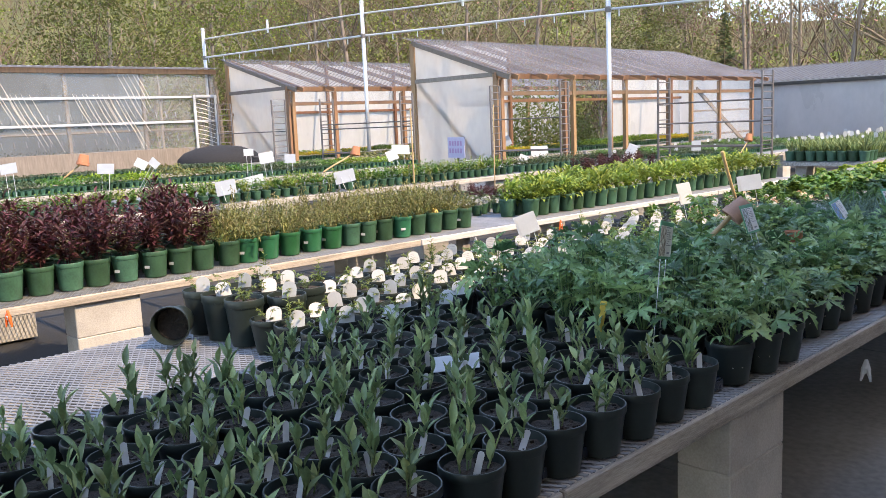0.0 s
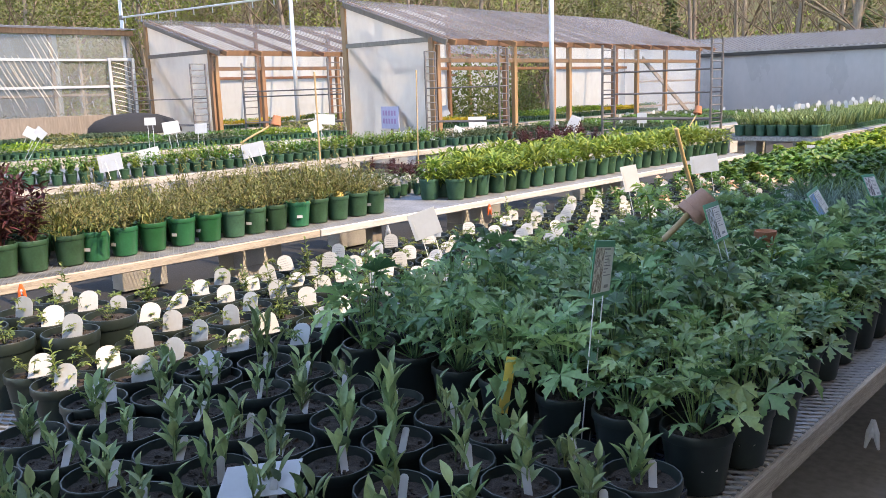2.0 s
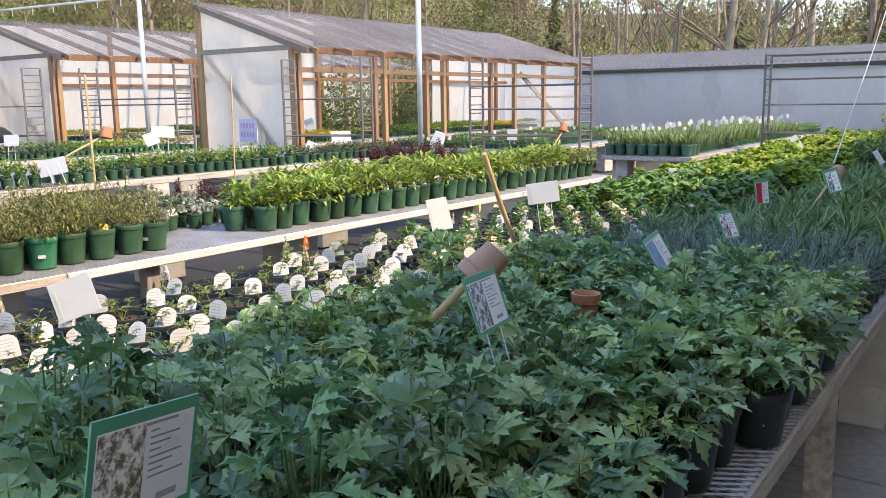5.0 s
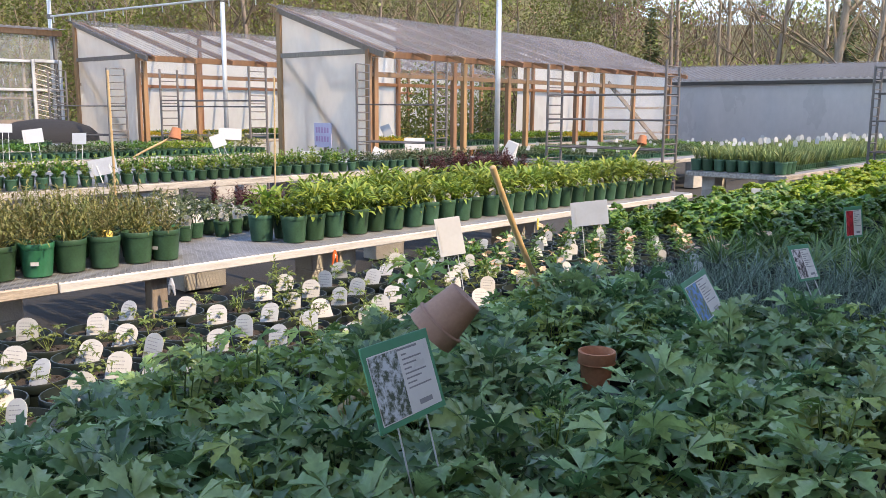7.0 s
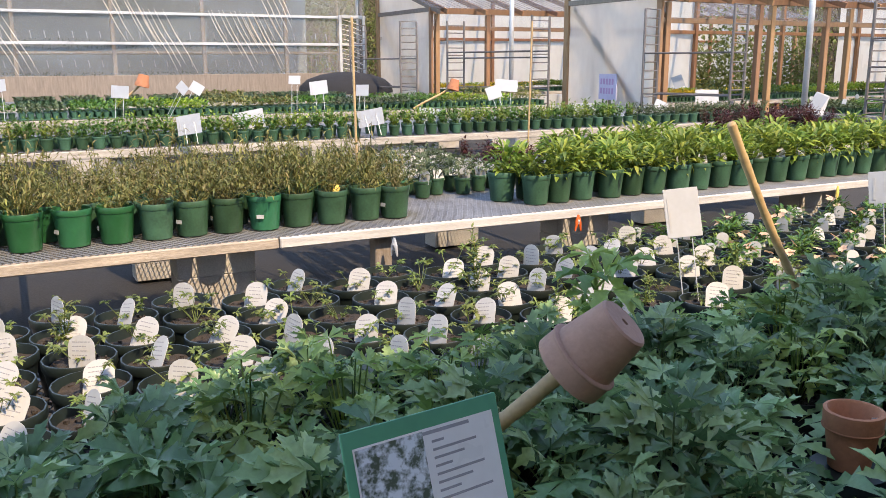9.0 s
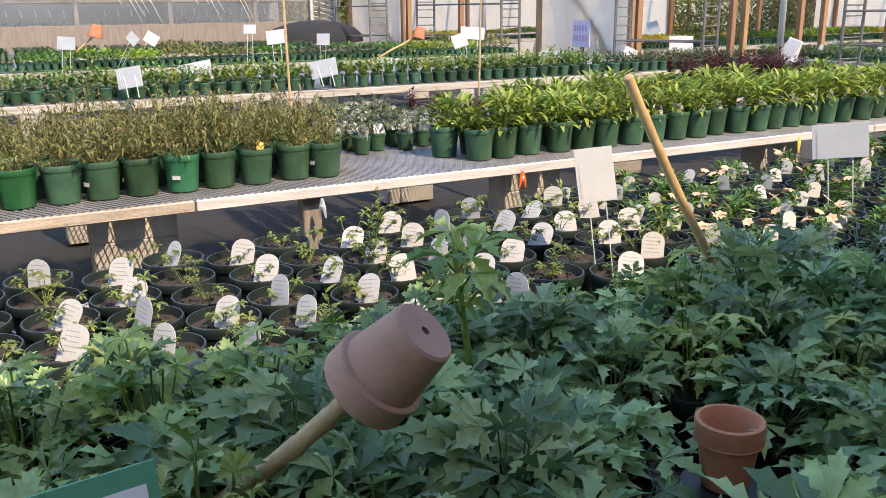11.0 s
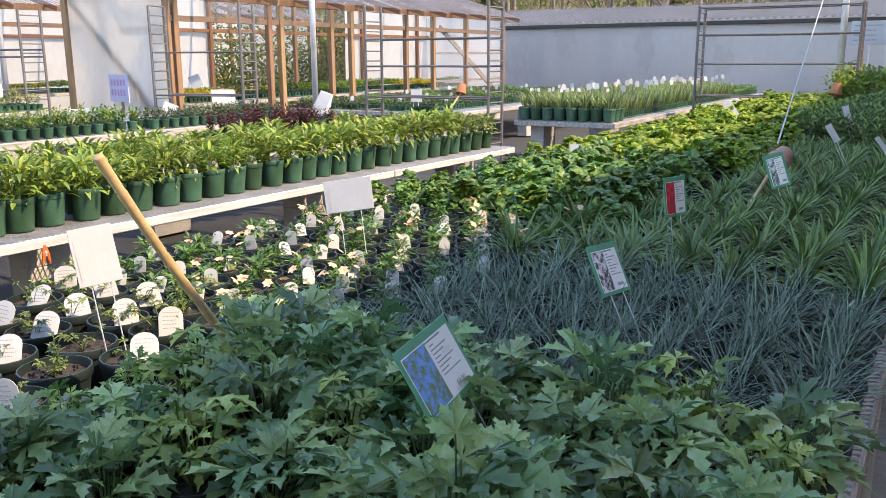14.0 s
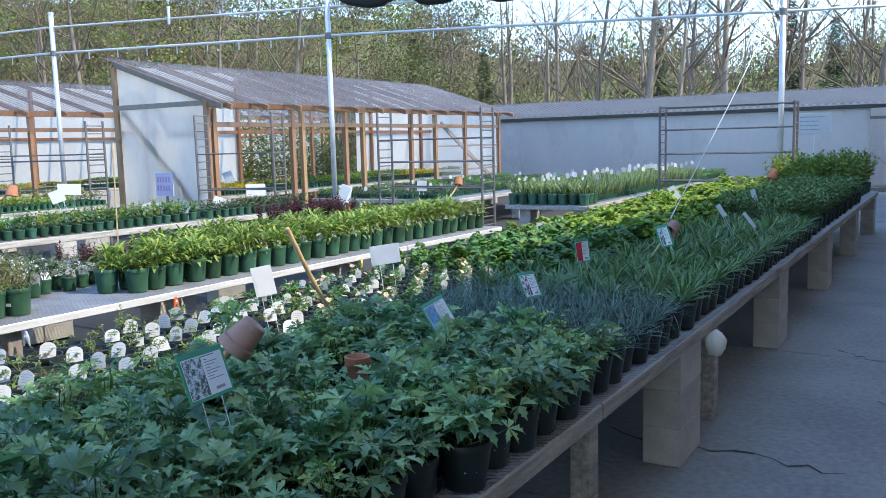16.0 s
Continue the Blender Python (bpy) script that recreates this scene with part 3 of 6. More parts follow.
# Unseen wall, added to stop sun passing under the roof.
part("back_wall", Geo().cbox(7.5, 7.58, -11, 23, 0, 3.78, 0.01), M_OLDWOOD, root, "unseen grey board wall added to keep sun off the path")
part("lean_board", Geo().beam((4.75, 7.4, 0.02), (4.86, 7.8, 1.9), 0.03, 0.09), M_BOARD, root, "pale board leaning on a post")
part("rail", Geo().beam((4.8, 6.6, 2.35), (8.4, 6.6, 2.42), 0.05, 0.1), M_BOARD, root)

# ---- steel posts and truss line ----
POLES = [(-16.4, 7.5), (-10.4, 8.13), (-4.85, 9.67), (2.25, 12.2), (9.4, 14.9)]
for x, y in POLES:
    root = empty("steel_post", x, y, 0, label="tall galvanised steel post carrying a truss", category="post", group="truss posts")
    part("tube", Geo().tube([(0, 0, 0), (0, 0, 4.3)], 0.045, 12), M_STEEL, root, smooth=True)
    part("cap", Geo().lathe([(0.052, 4.28), (0.052, 4.33), (0.0, 4.34)], 12), M_STEEL, root)
    part("clamp", Geo().lathe([(0.05, 3.5), (0.062, 3.51), (0.062, 3.6), (0.05, 3.61)], 12), M_RACK, root)
for (xa, ya), (xb, yb) in zip(POLES, POLES[1:]):
    root = empty("truss", 0, 0, 0, label="slender steel truss spanning between the posts", category="truss", group="trusses")
    top_a, top_b, bot_a, bot_b = Vector((xa, ya, 4.05)), Vector((xb, yb, 4.05)), Vector((xa, ya, 3.56)), Vector((xb, yb, 3.56))
    part("top_chord", Geo().tube([top_a, top_b], 0.02, 8), M_STEEL, root)
    part("bottom_chord", Geo().tube([bot_a, bot_b], 0.024, 8), M_STEEL, root)
    n = 9
    for k in range(n):
        p, q = top_a.lerp(top_b, k / n), bot_a.lerp(bot_b, (k + 0.5) / n)
        part("web_rod", Geo().tube([p, q, top_a.lerp(top_b, (k + 1) / n)], 0.007, 5), M_RACK, root)
        s = bot_a.lerp(bot_b, (k + 0.25) / n)
        part("hook", Geo().tube([s, s - Vector((0, 0, 0.15))], 0.012, 6), M_TAG, root, "white hanging hook")
    s = top_a.lerp(top_b, 0.45)
    part("stub", Geo().tube([s - Vector((0, 0, 0.1)), s + Vector((0, 0, 0.22))], 0.028, 8), M_STEEL, root)

# rolled shade cloth slung under the truss
g = Geo()
pa, pb = Vector((-4.7, 9.72, 4.22)), Vector((2.0, 12.1, 4.22))
ring, n = [], 60
for k in range(n + 1):
    u = k / n
    p = pa.lerp(pb, u) + Vector((0, 0, -0.13 * abs(math.sin(u * math.pi * 6)) + 0.03))
    ring.append((p, 0.05 + 0.16 * abs(math.sin(u * math.pi * 6)) ** 0.6 * (0.5 + 0.6 * u)))
g.tube([p for p, _ in ring], [r for _, r in ring], 12)
g.v = [tuple(Vector(v) + noise.noise_vector(Vector(v) * 4) * 0.04) for v in g.v]
shade = new("shade_cloth", g.mesh("shade_cloth", M_BLACK, True))
tagged(shade, "black shade cloth rolled and tied in bunches", "shade cloth")
g = Geo().lathe([(0.0, -0.2), (0.16, -0.17), (0.24, -0.05), (0.22, 0.12), (0.1, 0.22), (0.0, 0.24)], 14)
bag = new("plastic_bag", g.mesh("plastic_bag", M_CLEARPLAST, True))
bag.location = (1.95, 12.05, 3.95)
tagged(bag, "clear plastic bag hanging from the truss", "bag")

# ---- steel racks ----


def rack(ax, ay, bx, by, h, label, bars=(0.5, 0.95, 1.4)):
    root = empty("plant_rack", ax, ay, 0, label=label, category="rack", group="plant racks")
    d = Vector((bx - ax, by - ay, 0))
    nrm = Vector((-d.y, d.x, 0)).normalized() * 0.19
    for base in (Vector((0, 0, 0)), d):
        for s in (-1, 1):
            part("upright", Geo().tube([base + nrm * s, base + nrm * s + Vector((0, 0, h))], 0.02, 8), M_RACK, root)
        k = 0.12
        while k < h:
            part("rung", Geo().tube([base - nrm + Vector((0, 0, k)), base + nrm + Vector((0, 0, k))], 0.009, 6), M_RACK, root)
            k += 0.13
    for z in bars:
        for s in (-1, 1):
            part("bar", Geo().tube([nrm * s + Vector((0, 0, z)), d + nrm * s + Vector((0, 0, z))], 0.013, 6), M_RACK, root)
    return root


rack(-6.35, 8.0, -4.95, 8.35, 2.2, "empty steel plant rack with ladder ends", (0.95, 1.55))
rack(-3.25, 9.0, -1.37, 9.0, 2.15, "empty steel plant rack with ladder ends", (0.95, 1.35, 1.7))
rack(-9.9, 6.6, -7.7, 6.9, 2.15, "empty steel plant rack with ladder ends", (1.0, 1.5, 1.6))
rack(-13.4, 6.2, -11.4, 6.4, 2.2, "empty steel plant rack with ladder ends", (0.95, 1.5))
rack(0.4, 12.0, 2.5, 12.05, 2.15, "tall steel rack standing behind the benches", (0.9, 1.35, 1.75, 2.12))
# ---- trees ----


def grow(g, tips, p, d, length, r, depth, rng, spread=0.6):
    """Branches out from p along d."""
    pts, rad, q, dd = [p], [r], p, d
    n = 4
    for k in range(n):
        dd = (dd + Vector((rng.uniform(-1, 1), rng.uniform(-1, 1), rng.uniform(-0.3, 0.6))) * 0.13).normalized()
        q = q + dd * (length / n)
        pts.append(q)
        rad.append(r * (1 - 0.55 * (k + 1) / n))
    g.tube(pts, rad, 7 if depth > 2 else (4 if depth > 0 else 3), cap=False)
    if depth == 0:
        tips.append(q)
        return
    for k in range(rng.randint(3, 5) if depth > 1 else 4):
        i = rng.randint(1, n)
        a = rng.uniform(0, 6.28)
        side = Vector((math.cos(a), math.sin(a), rng.uniform(0.1, 0.8)))
        nd = (dd * (1 - spread) + side * spread).normalized()
        grow(g, tips, pts[i], nd, length * rng.uniform(0.5, 0.72), rad[i] * 0.55, depth - 1, rng, spread)
    tips.append(q)


def tree_meshes(seed, h, leafy, mat):
    rng = random.Random(seed)
    g, tips = Geo(), []
    p, d, r = Vector((0, 0, -0.3)), Vector((rng.uniform(-0.06, 0.06), rng.uniform(-0.06, 0.06), 1)), h * 0.0105
    seg = h * 0.62
    pts, rad = [p], [r * 1.2]
    for k in range(6):
        d = (d + Vector((rng.uniform(-1, 1), rng.uniform(-1, 1), 0)) * 0.05).normalized()
        p = p + d * (seg / 6)
        pts.append(p)
        rad.append(r * (1 - 0.1 * k))
    g.tube(pts, rad, 9, cap=False)
    trunk = g.mesh("trunk", M_BARK, True)
    g = Geo()
    for k in range(11):
        i = rng.randint(2, 6)
        a = rng.uniform(0, 6.28)
        grow(g, tips, pts[i], Vector((math.cos(a), math.sin(a), rng.uniform(0.5, 1.3))).normalized(), h * rng.uniform(0.2, 0.34), rad[i] * 0.45, 2, rng)
    grow(g, tips, pts[-1], d, h * 0.38, rad[-1] * 0.8, 3, rng, 0.5)
    limbs = g.mesh("limbs", M_TWIG, True)
    if not leafy:
        return trunk, limbs, None
    c = Geo()
    for q in tips:
        for _ in range(leafy):
            o = q + Vector((rng.gauss(0, 0.28), rng.gauss(0, 0.28), rng.gauss(0, 0.22)))
            u = Vector((rng.uniform(-1, 1), rng.uniform(-1, 1), rng.uniform(-1, 1))).normalized() * rng.uniform(0.05, 0.11)
            w = u.orthogonal().normalized() * u.length * 0.6
            c.add([o - u, o + w, o + u, o - w], [(0, 1, 2, 3)])
    return trunk, limbs, c.mesh("crown", mat)


TREES = [tree_meshes(101, 15, 0, None), tree_meshes(102, 13, 0, None), tree_meshes(103, 16, 2, M_RUSSET), tree_meshes(104, 11, 7, M_SPRING), tree_meshes(105, 12, 5, M_OLIVE), tree_meshes(106, 14, 0, None), tree_meshes(107, 9, 8, M_OLIVE)]
TLAB = ["tall bare grey tree in early spring", "bare slender tree with grey bark", "bare tree with russet buds", "young tree in fresh yellow-green leaf", "tree with sparse olive foliage", "tall bare forked tree", "bushy tree with olive foliage"]
rng = random.Random(77)


def plant_tree(kind, x, y, s):
    trunk, limbs, crown = TREES[kind]
    z = max(0, y - 31) * 0.035 + max(0, -x - 20) * 0.02
    root = empty("tree", x, y, z, rng.uniform(0, 6.28), TLAB[kind], "tree", "trees behind the nursery")
    root.scale = (s, s, s * rng.uniform(0.9, 1.1))
    part("trunk", trunk, None, root)
    part("branchwork", limbs, None, root)
    if crown:
        part("crown", crown, None, root)


for k in range(120):
    row = k % 4
    u = (k // 4) / 30
    ang = radians(-14 + 92 * u + rng.uniform(-1.6, 1.6))
    dist = (33, 41, 50, 60)[row] + rng.uniform(-3, 4)
    x, y = 3.8 - dist * math.sin(ang) * 1.05, -1 + dist * math.cos(ang) * 1.0
    if y < 30 and x > -24:
        x -= 14
    if u < 0.5 and row in (1, 2) and rng.random() < 0.55:
        continue
    kind = rng.choice([0, 1, 2, 5, 0, 1, 5, 1] if u < 0.45 else [1, 4, 6, 6, 4, 3, 2, 6])
    if row == 0 and kind in (4, 6) and u < 0.4:
        kind = 1
    plant_tree(kind, x, y, rng.uniform(0.75, 1.15) * (1.0 if u < 0.5 else 0.85))


def conifer(seed, h):
    r = random.Random(seed)
    c = Geo()
    for k in range(2600):
        u = r.random() ** 0.7
        z = h * (0.08 + 0.92 * (1 - u))
        rad = (h * 0.2) * u * (0.55 + 0.45 * r.random()) * (0.8 + 0.3 * math.sin(z * 5))
        a = r.uniform(0, 6.28)
        o = Vector((rad * math.cos(a), rad * math.sin(a), z))
        d = Vector((math.cos(a), math.sin(a), -0.25)) * 0.28
        w = Vector((-math.sin(a), math.cos(a), 0)) * 0.09
        c.add([o, o + d * 0.5 + w, o + d, o + d * 0.5 - w], [(0, 1, 2, 3)])
    t = Geo().tube([(0, 0, -0.2), (0, 0, h * 0.9)], [h * 0.016, 0.02], 7)
    return t.mesh("trunk", M_BARK, True), c.mesh("crown", M_CONIFER)


CON = conifer(9, 8)
for x, y, s in ((-17, 38, 0.8), (-9.5, 44, 1.0), (-1, 47, 0.9), (-4, 52, 1.1), (-37, 33, 1.0), (-46, 20, 1.1), (9, 55, 1.0), (-26, 45, 1.0)):
    root = empty("conifer", x, y, max(0, y - 31) * 0.035 + max(0, -x - 20) * 0.02, rng.uniform(0, 6), "dark green conifer among bare trees", "tree", "conifers")
    root.scale = (s, s, s)
    part("trunk", CON[0], None, root)
    part("crown", CON[1], None, root)

# scrub under the trees
for name, mat, count, seed, lab in (("brushwood", M_TWIG, 26000, 1, "brown leafless brushwood under the trees"), ("scrub_foliage", M_OLIVE, 34000, 2, "olive scrub leafing out under the trees"), ("fresh_scrub", M_SPRING, 9000, 3, "fresh yellow-green scrub")):
    r = random.Random(seed)
    g = Geo()
    hubs = []
    for _ in range(240):
        a = radians(r.uniform(-30, 88))
        dist = r.uniform(34, 64)
        hubs.append((3.8 - dist * math.sin(a) * 1.05, -1 + dist * math.cos(a), r.uniform(1.2, 3.2) * (1.5 if a > 0.7 else 0.65)))
    for _ in range(count):
        hx, hy, hr = r.choice(hubs)
        if hy < 29.5 and hx > -22:
            hx -= 16
        o = Vector((hx + r.gauss(0, hr * 0.45), hy + r.gauss(0, hr * 0.4), max(0, hy - 31) * 0.035 + max(0, -hx - 20) * 0.02 + abs(r.gauss(0, hr * 0.62))))
        if name == "brushwood":
            d = Vector((r.uniform(-0.5, 0.5), r.uniform(-0.5, 0.5), 1)) * r.uniform(0.4, 1.1)
            w = Vector((r.uniform(-1, 1), r.uniform(-1, 1), 0)).normalized() * 0.018
        else:
            d = Vector((r.uniform(-1, 1), r.uniform(-1, 1), r.uniform(-1, 1))).normalized() * r.uniform(0.06, 0.17)
            w = d.orthogonal().normalized() * d.length * 0.6
        g.add([o - d * 0.5, o + w, o + d * 0.5, o - w], [(0, 1, 2, 3)])
    tagged(new(name, g.mesh(name, mat)), lab, "scrub", kind="stuff")


# wooded hill closing the view
def hill_z(ang, dist):
    """Height of the hill by bearing (degrees left of the path) and distance."""
    top = 9.0 + 8.5 / (1 + math.exp(-(ang - 30) / 5))
    u = max(0.0, min(1.0, (dist - 55) / 45))
    return 0.6 + top * u * u * (3 - 2 * u) + 0.8 * math.sin(ang * 0.4) * u


hg, HN = Geo(), 60
hv = []
for i in range(HN + 1):
    ang = -45 + 150 * i / HN
    for d in (55, 65, 75, 85, 95, 105, 130):
        a = radians(ang)
        hv.append((3.8 - d * math.sin(a), -1 + d * math.cos(a), hill_z(ang, d) - 0.7))
hg.add(hv, [(i * 7 + j, i * 7 + j + 1, i * 7 + j + 8, i * 7 + j + 7) for i in range(HN) for j in range(6)])
structure("backdrop_hill", hg, M_GRASS, "wooded hill behind the nursery", True, "hill")
for name, mat, count, seed, lab in (("hill_woodland", M_TWIG, 52000, 11, "bare brown woodland on the hill"), ("hill_olive_woodland", M_OLIVE, 60000, 12, "olive spring woodland on the hill"), ("hill_green_woodland", M_SPRING, 40000, 13, "fresh green trees on the hill")):
    r = random.Random(seed)
    g = Geo()
    hubs = [(r.uniform(-40, 100), r.uniform(56, 104), r.uniform(2.0, 5.5)) for _ in range(230 if seed != 13 else 85)]
    for _ in range(count):
        ha, hd, hr = r.choice(hubs)
        a = radians(ha)
        o = Vector((3.8 - hd * math.sin(a) + r.gauss(0, hr * 0.42), -1 + hd * math.cos(a) + r.gauss(0, hr * 0.42), hill_z(ha, hd) - 0.5 + abs(r.gauss(0, hr * 0.5))))
        if seed == 11:
            d = Vector((r.uniform(-0.6, 0.6), r.uniform(-0.6, 0.6), 1)) * r.uniform(0.6, 2.2)
            w = Vector((r.uniform(-1, 1), r.uniform(-1, 1), 0)).normalized() * 0.035
        else:
            d = Vector((r.uniform(-1, 1), r.uniform(-1, 1), r.uniform(-1, 1))).normalized() * r.uniform(0.1, 0.34)
            w = d.orthogonal().normalized() * d.length * 0.6
        g.add([o - d * 0.5, o + w, o + d * 0.5, o - w], [(0, 1, 2, 3)])
    tagged(new(name, g.mesh(name, mat)), lab, "woodland", kind="stuff")
# shrubs behind the open greenhouse
r = random.Random(21)
g = Geo()
for _ in range(12000):
    o = Vector((-11.0 + r.gauss(0, 0.35), r.uniform(11.5, 17.5), abs(r.gauss(0.9, 0.7))))
    d = Vector((r.uniform(-1, 1), r.uniform(-1, 1), r.uniform(-1, 1))).normalized() * r.uniform(0.025, 0.055)
    w = d.orthogonal().normalized() * d.length * 0.6
    g.add([o - d, o + w, o + d, o - w], [(0, 1, 2, 3)])
tagged(new("shrubbery", g.mesh("shrubbery", M_OLIVE)), "green shrubs seen through the greenhouse", "shrub", kind="stuff")

# ---- leaves and plants ----
M_LEAFY = leaf_mat("cut_leaf_green", (0.135, 0.275, 0.11), trans=0.32, rough=0.33, island=0.55)
M_LEAFY_YOUNG = leaf_mat("young_cut_leaf_green", (0.17, 0.29, 0.07), trans=0.3, rough=0.4)
M_UPRIGHT = leaf_mat("grey_green_leaf", (0.20, 0.30, 0.13), trans=0.25, rough=0.38)
M_FERNY = leaf_mat("small_fresh_leaf", (0.13, 0.20, 0.055), trans=0.3)
M_BLUE = leaf_mat("blue_grey_blade", (0.13, 0.21, 0.155), trans=0.15, rough=0.5)
M_STRAP = leaf_mat("dark_strap_leaf", (0.11, 0.21, 0.06), trans=0.25, rough=0.45)
M_ROUND = leaf_mat("yellow_green_leaf", (0.17, 0.29, 0.03), trans=0.35)
M_STRAW = leaf_mat("glossy_green_leaf", (0.07, 0.18, 0.03), trans=0.25, rough=0.4)
M_WISP = leaf_mat("olive_wispy_leaf", (0.17, 0.235, 0.06), trans=0.3, second=(0.19, 0.145, 0.06))
M_MAROON = leaf_mat("maroon_leaf", (0.10, 0.018, 0.022), trans=0.2, second=(0.06, 0.035, 0.018))
M_BRIGHT = leaf_mat("bright_green_leaf", (0.165, 0.26, 0.045), trans=0.35)
M_BULB = leaf_mat("pale_bulb_leaf", (0.21, 0.29, 0.11), trans=0.3)
M_DUSTY = leaf_mat("dark_grey_green_leaf", (0.07, 0.11, 0.05), trans=0.2)
M_PETAL = material("peach_petal", (0.80, 0.52, 0.36), 0.6, vary=0.12, bump=0.05, trans=0.3, per_object=0.1)
M_PETAL_Y = material("yellow_petal", (0.70, 0.50, 0.05), 0.6, vary=0.1, bump=0.05, trans=0.3)


def frame_at(p, az, tilt, roll=0.0):
    return Matrix.Translation(p) @ Matrix.Rotation(az, 4, "Z") @ Matrix.Rotation(tilt, 4, "X") @ Matrix.Rotation(roll, 4, "Y")


def lance(g, m, ln, wd, droop=0.3, fold=0.25, n=4, fat=0.45):
    """A long leaf along +y, folded along its midrib and drooping."""
    vs, fs = [], []
    for k in range(n + 1):
        u = k / n
        w = wd * 0.5 * (math.sin(math.pi * u ** (0.5 + fat * 0.5)) if 0 < k < n else 0.06)
        y, z = ln * u * (1 - 0.12 * droop * u), -droop * ln * u * u * 0.5
        vs += [(-w, y, z + w * fold * 2), (0, y, z), (w, y, z + w * fold * 2)]
    for k in range(n):
        a = 3 * k
        fs += [(a, a + 1, a + 4, a + 3), (a + 1, a + 2, a + 5, a + 4)]
    g.add(vs, fs, m)


def palm(g, m, r, lobes=5, cut=0.5, droop=0.4, rng=random, teeth=True):
    """A palmate leaf with cut lobes, spread from its stalk end."""
    span, vs, fs = radians(290), [(0, 0, 0)], []
    out = []
    steps = lobes * 6 if teeth else lobes * 4
    for k in range(steps + 1):
        u = k / steps
        a = -span / 2 + span * u
        ph = (u * lobes) % 1.0
        tip = 1 - abs(ph - 0.5) * 2
        rr = r * (1 - cut + cut * tip ** 0.9) * (0.66 + 0.34 * math.cos(a * 0.62)) * (1.13 if teeth and k % 2 else 0.97) * rng.uniform(0.93, 1.07)
        out.append((rr * math.sin(a), rr * math.cos(a) + r * 0.12, rr))
    for x, y, rr in out:
        vs.append((x * 0.5, y * 0.5, 0.07 * r + 0.05 * r * math.sin(9 * x / r)))
    for i, (x, y, rr) in enumerate(out):
        vs.append((x, y, -droop * rr * rr / r + rng.uniform(-0.05, 0.05) * r))
    n = len(out)
    for k in range(n - 1):
        fs += [(0, 1 + k, 2 + k), (1 + k, 1 + n + k, 2 + n + k, 2 + k)]
    g.add(vs, fs, m)


def cut_leaf(g, m, r, rng, lobes=5, droop=0.35):
    """A leaf of long toothed lobes spread from its stalk."""
    vs, fs = [(0, 0, 0)], []
    rows = ((0.2, 0.4), (0.42, 0.75), (0.6, 1.25), (0.62, 0.6), (0.8, 0.85), (0.82, 0.36))
    for k in range(lobes):
        off = (k - (lobes - 1) / 2) / ((lobes - 1) / 2)
        a = radians(112 * off) + rng.uniform(-0.12, 0.12)
        ln = r * (1.0 - 0.3 * abs(off)) * rng.uniform(0.88, 1.12)
        wd, lift, skew = ln * rng.uniform(0.17, 0.23), rng.uniform(-0.15, 0.3), rng.uniform(-0.06, 0.06)
        ca, sa, base = math.cos(a), math.sin(a), len(vs)
        for i, (u, h) in enumerate(rows):
            for side in (-1, 0, 1):
                along, across = ln * (u + skew * side * (i > 1)), side * h * wd
                z = lift * along - droop * ln * u * u + abs(across) * 0.65
                vs.append((along * sa + across * ca, along * ca - across * sa, z))
        vs.append((ln * sa, ln * ca, lift * ln - droop * ln))
        fs += [(0, base + 1, base), (0, base + 2, base + 1)]
        for i in range(len(rows) - 1):
            b = base + 3 * i
            fs += [(b, b + 1, b + 4, b + 3), (b + 1, b + 2, b + 5, b + 4)]
        b = base + 3 * (len(rows) - 1)
        fs += [(b, b + 1, b + 3), (b + 1, b + 2, b + 3)]
    g.add(vs, fs, m)


def stem(g, p, q, r=0.0016, n=3):
    p, q = Vector(p), Vector(q)
    mid = (p + q) / 2 + Vector(((q - p).y, -(q - p).x, 0)) * 0.08
    g.tube([p, mid, q], [r * 1.3, r, r * 0.8], n, cap=False)


def mk_upright(s):
    """A few short sprigs of blunt leaves held close to the stem."""
    r, g = random.Random(s), Geo()
    for k in range(r.randint(3, 6)):
        a, h = r.uniform(0, 6.28), r.uniform(0.03, 0.105)
        q = r.uniform(0.004, 0.03)
        b = Vector((q * math.cos(a), q * math.sin(a), 0))
        t = b * r.uniform(1.3, 2.6) + Vector((0, 0, h))
        stem(g, b, t, 0.0018)
        n = max(3, int(h / 0.015))
        for j in range(n):
            u = (j + 0.7) / n
            p, az = b.lerp(t, u), j * 2.2 + a
            lance(g, frame_at(p, az, radians(r.uniform(35, 68) + 16 * u)), r.uniform(0.036, 0.056), r.uniform(0.014, 0.02), r.uniform(0.1, 0.5), 0.3, 5, 0.75)
    return g.mesh("foliage", M_UPRIGHT, True)


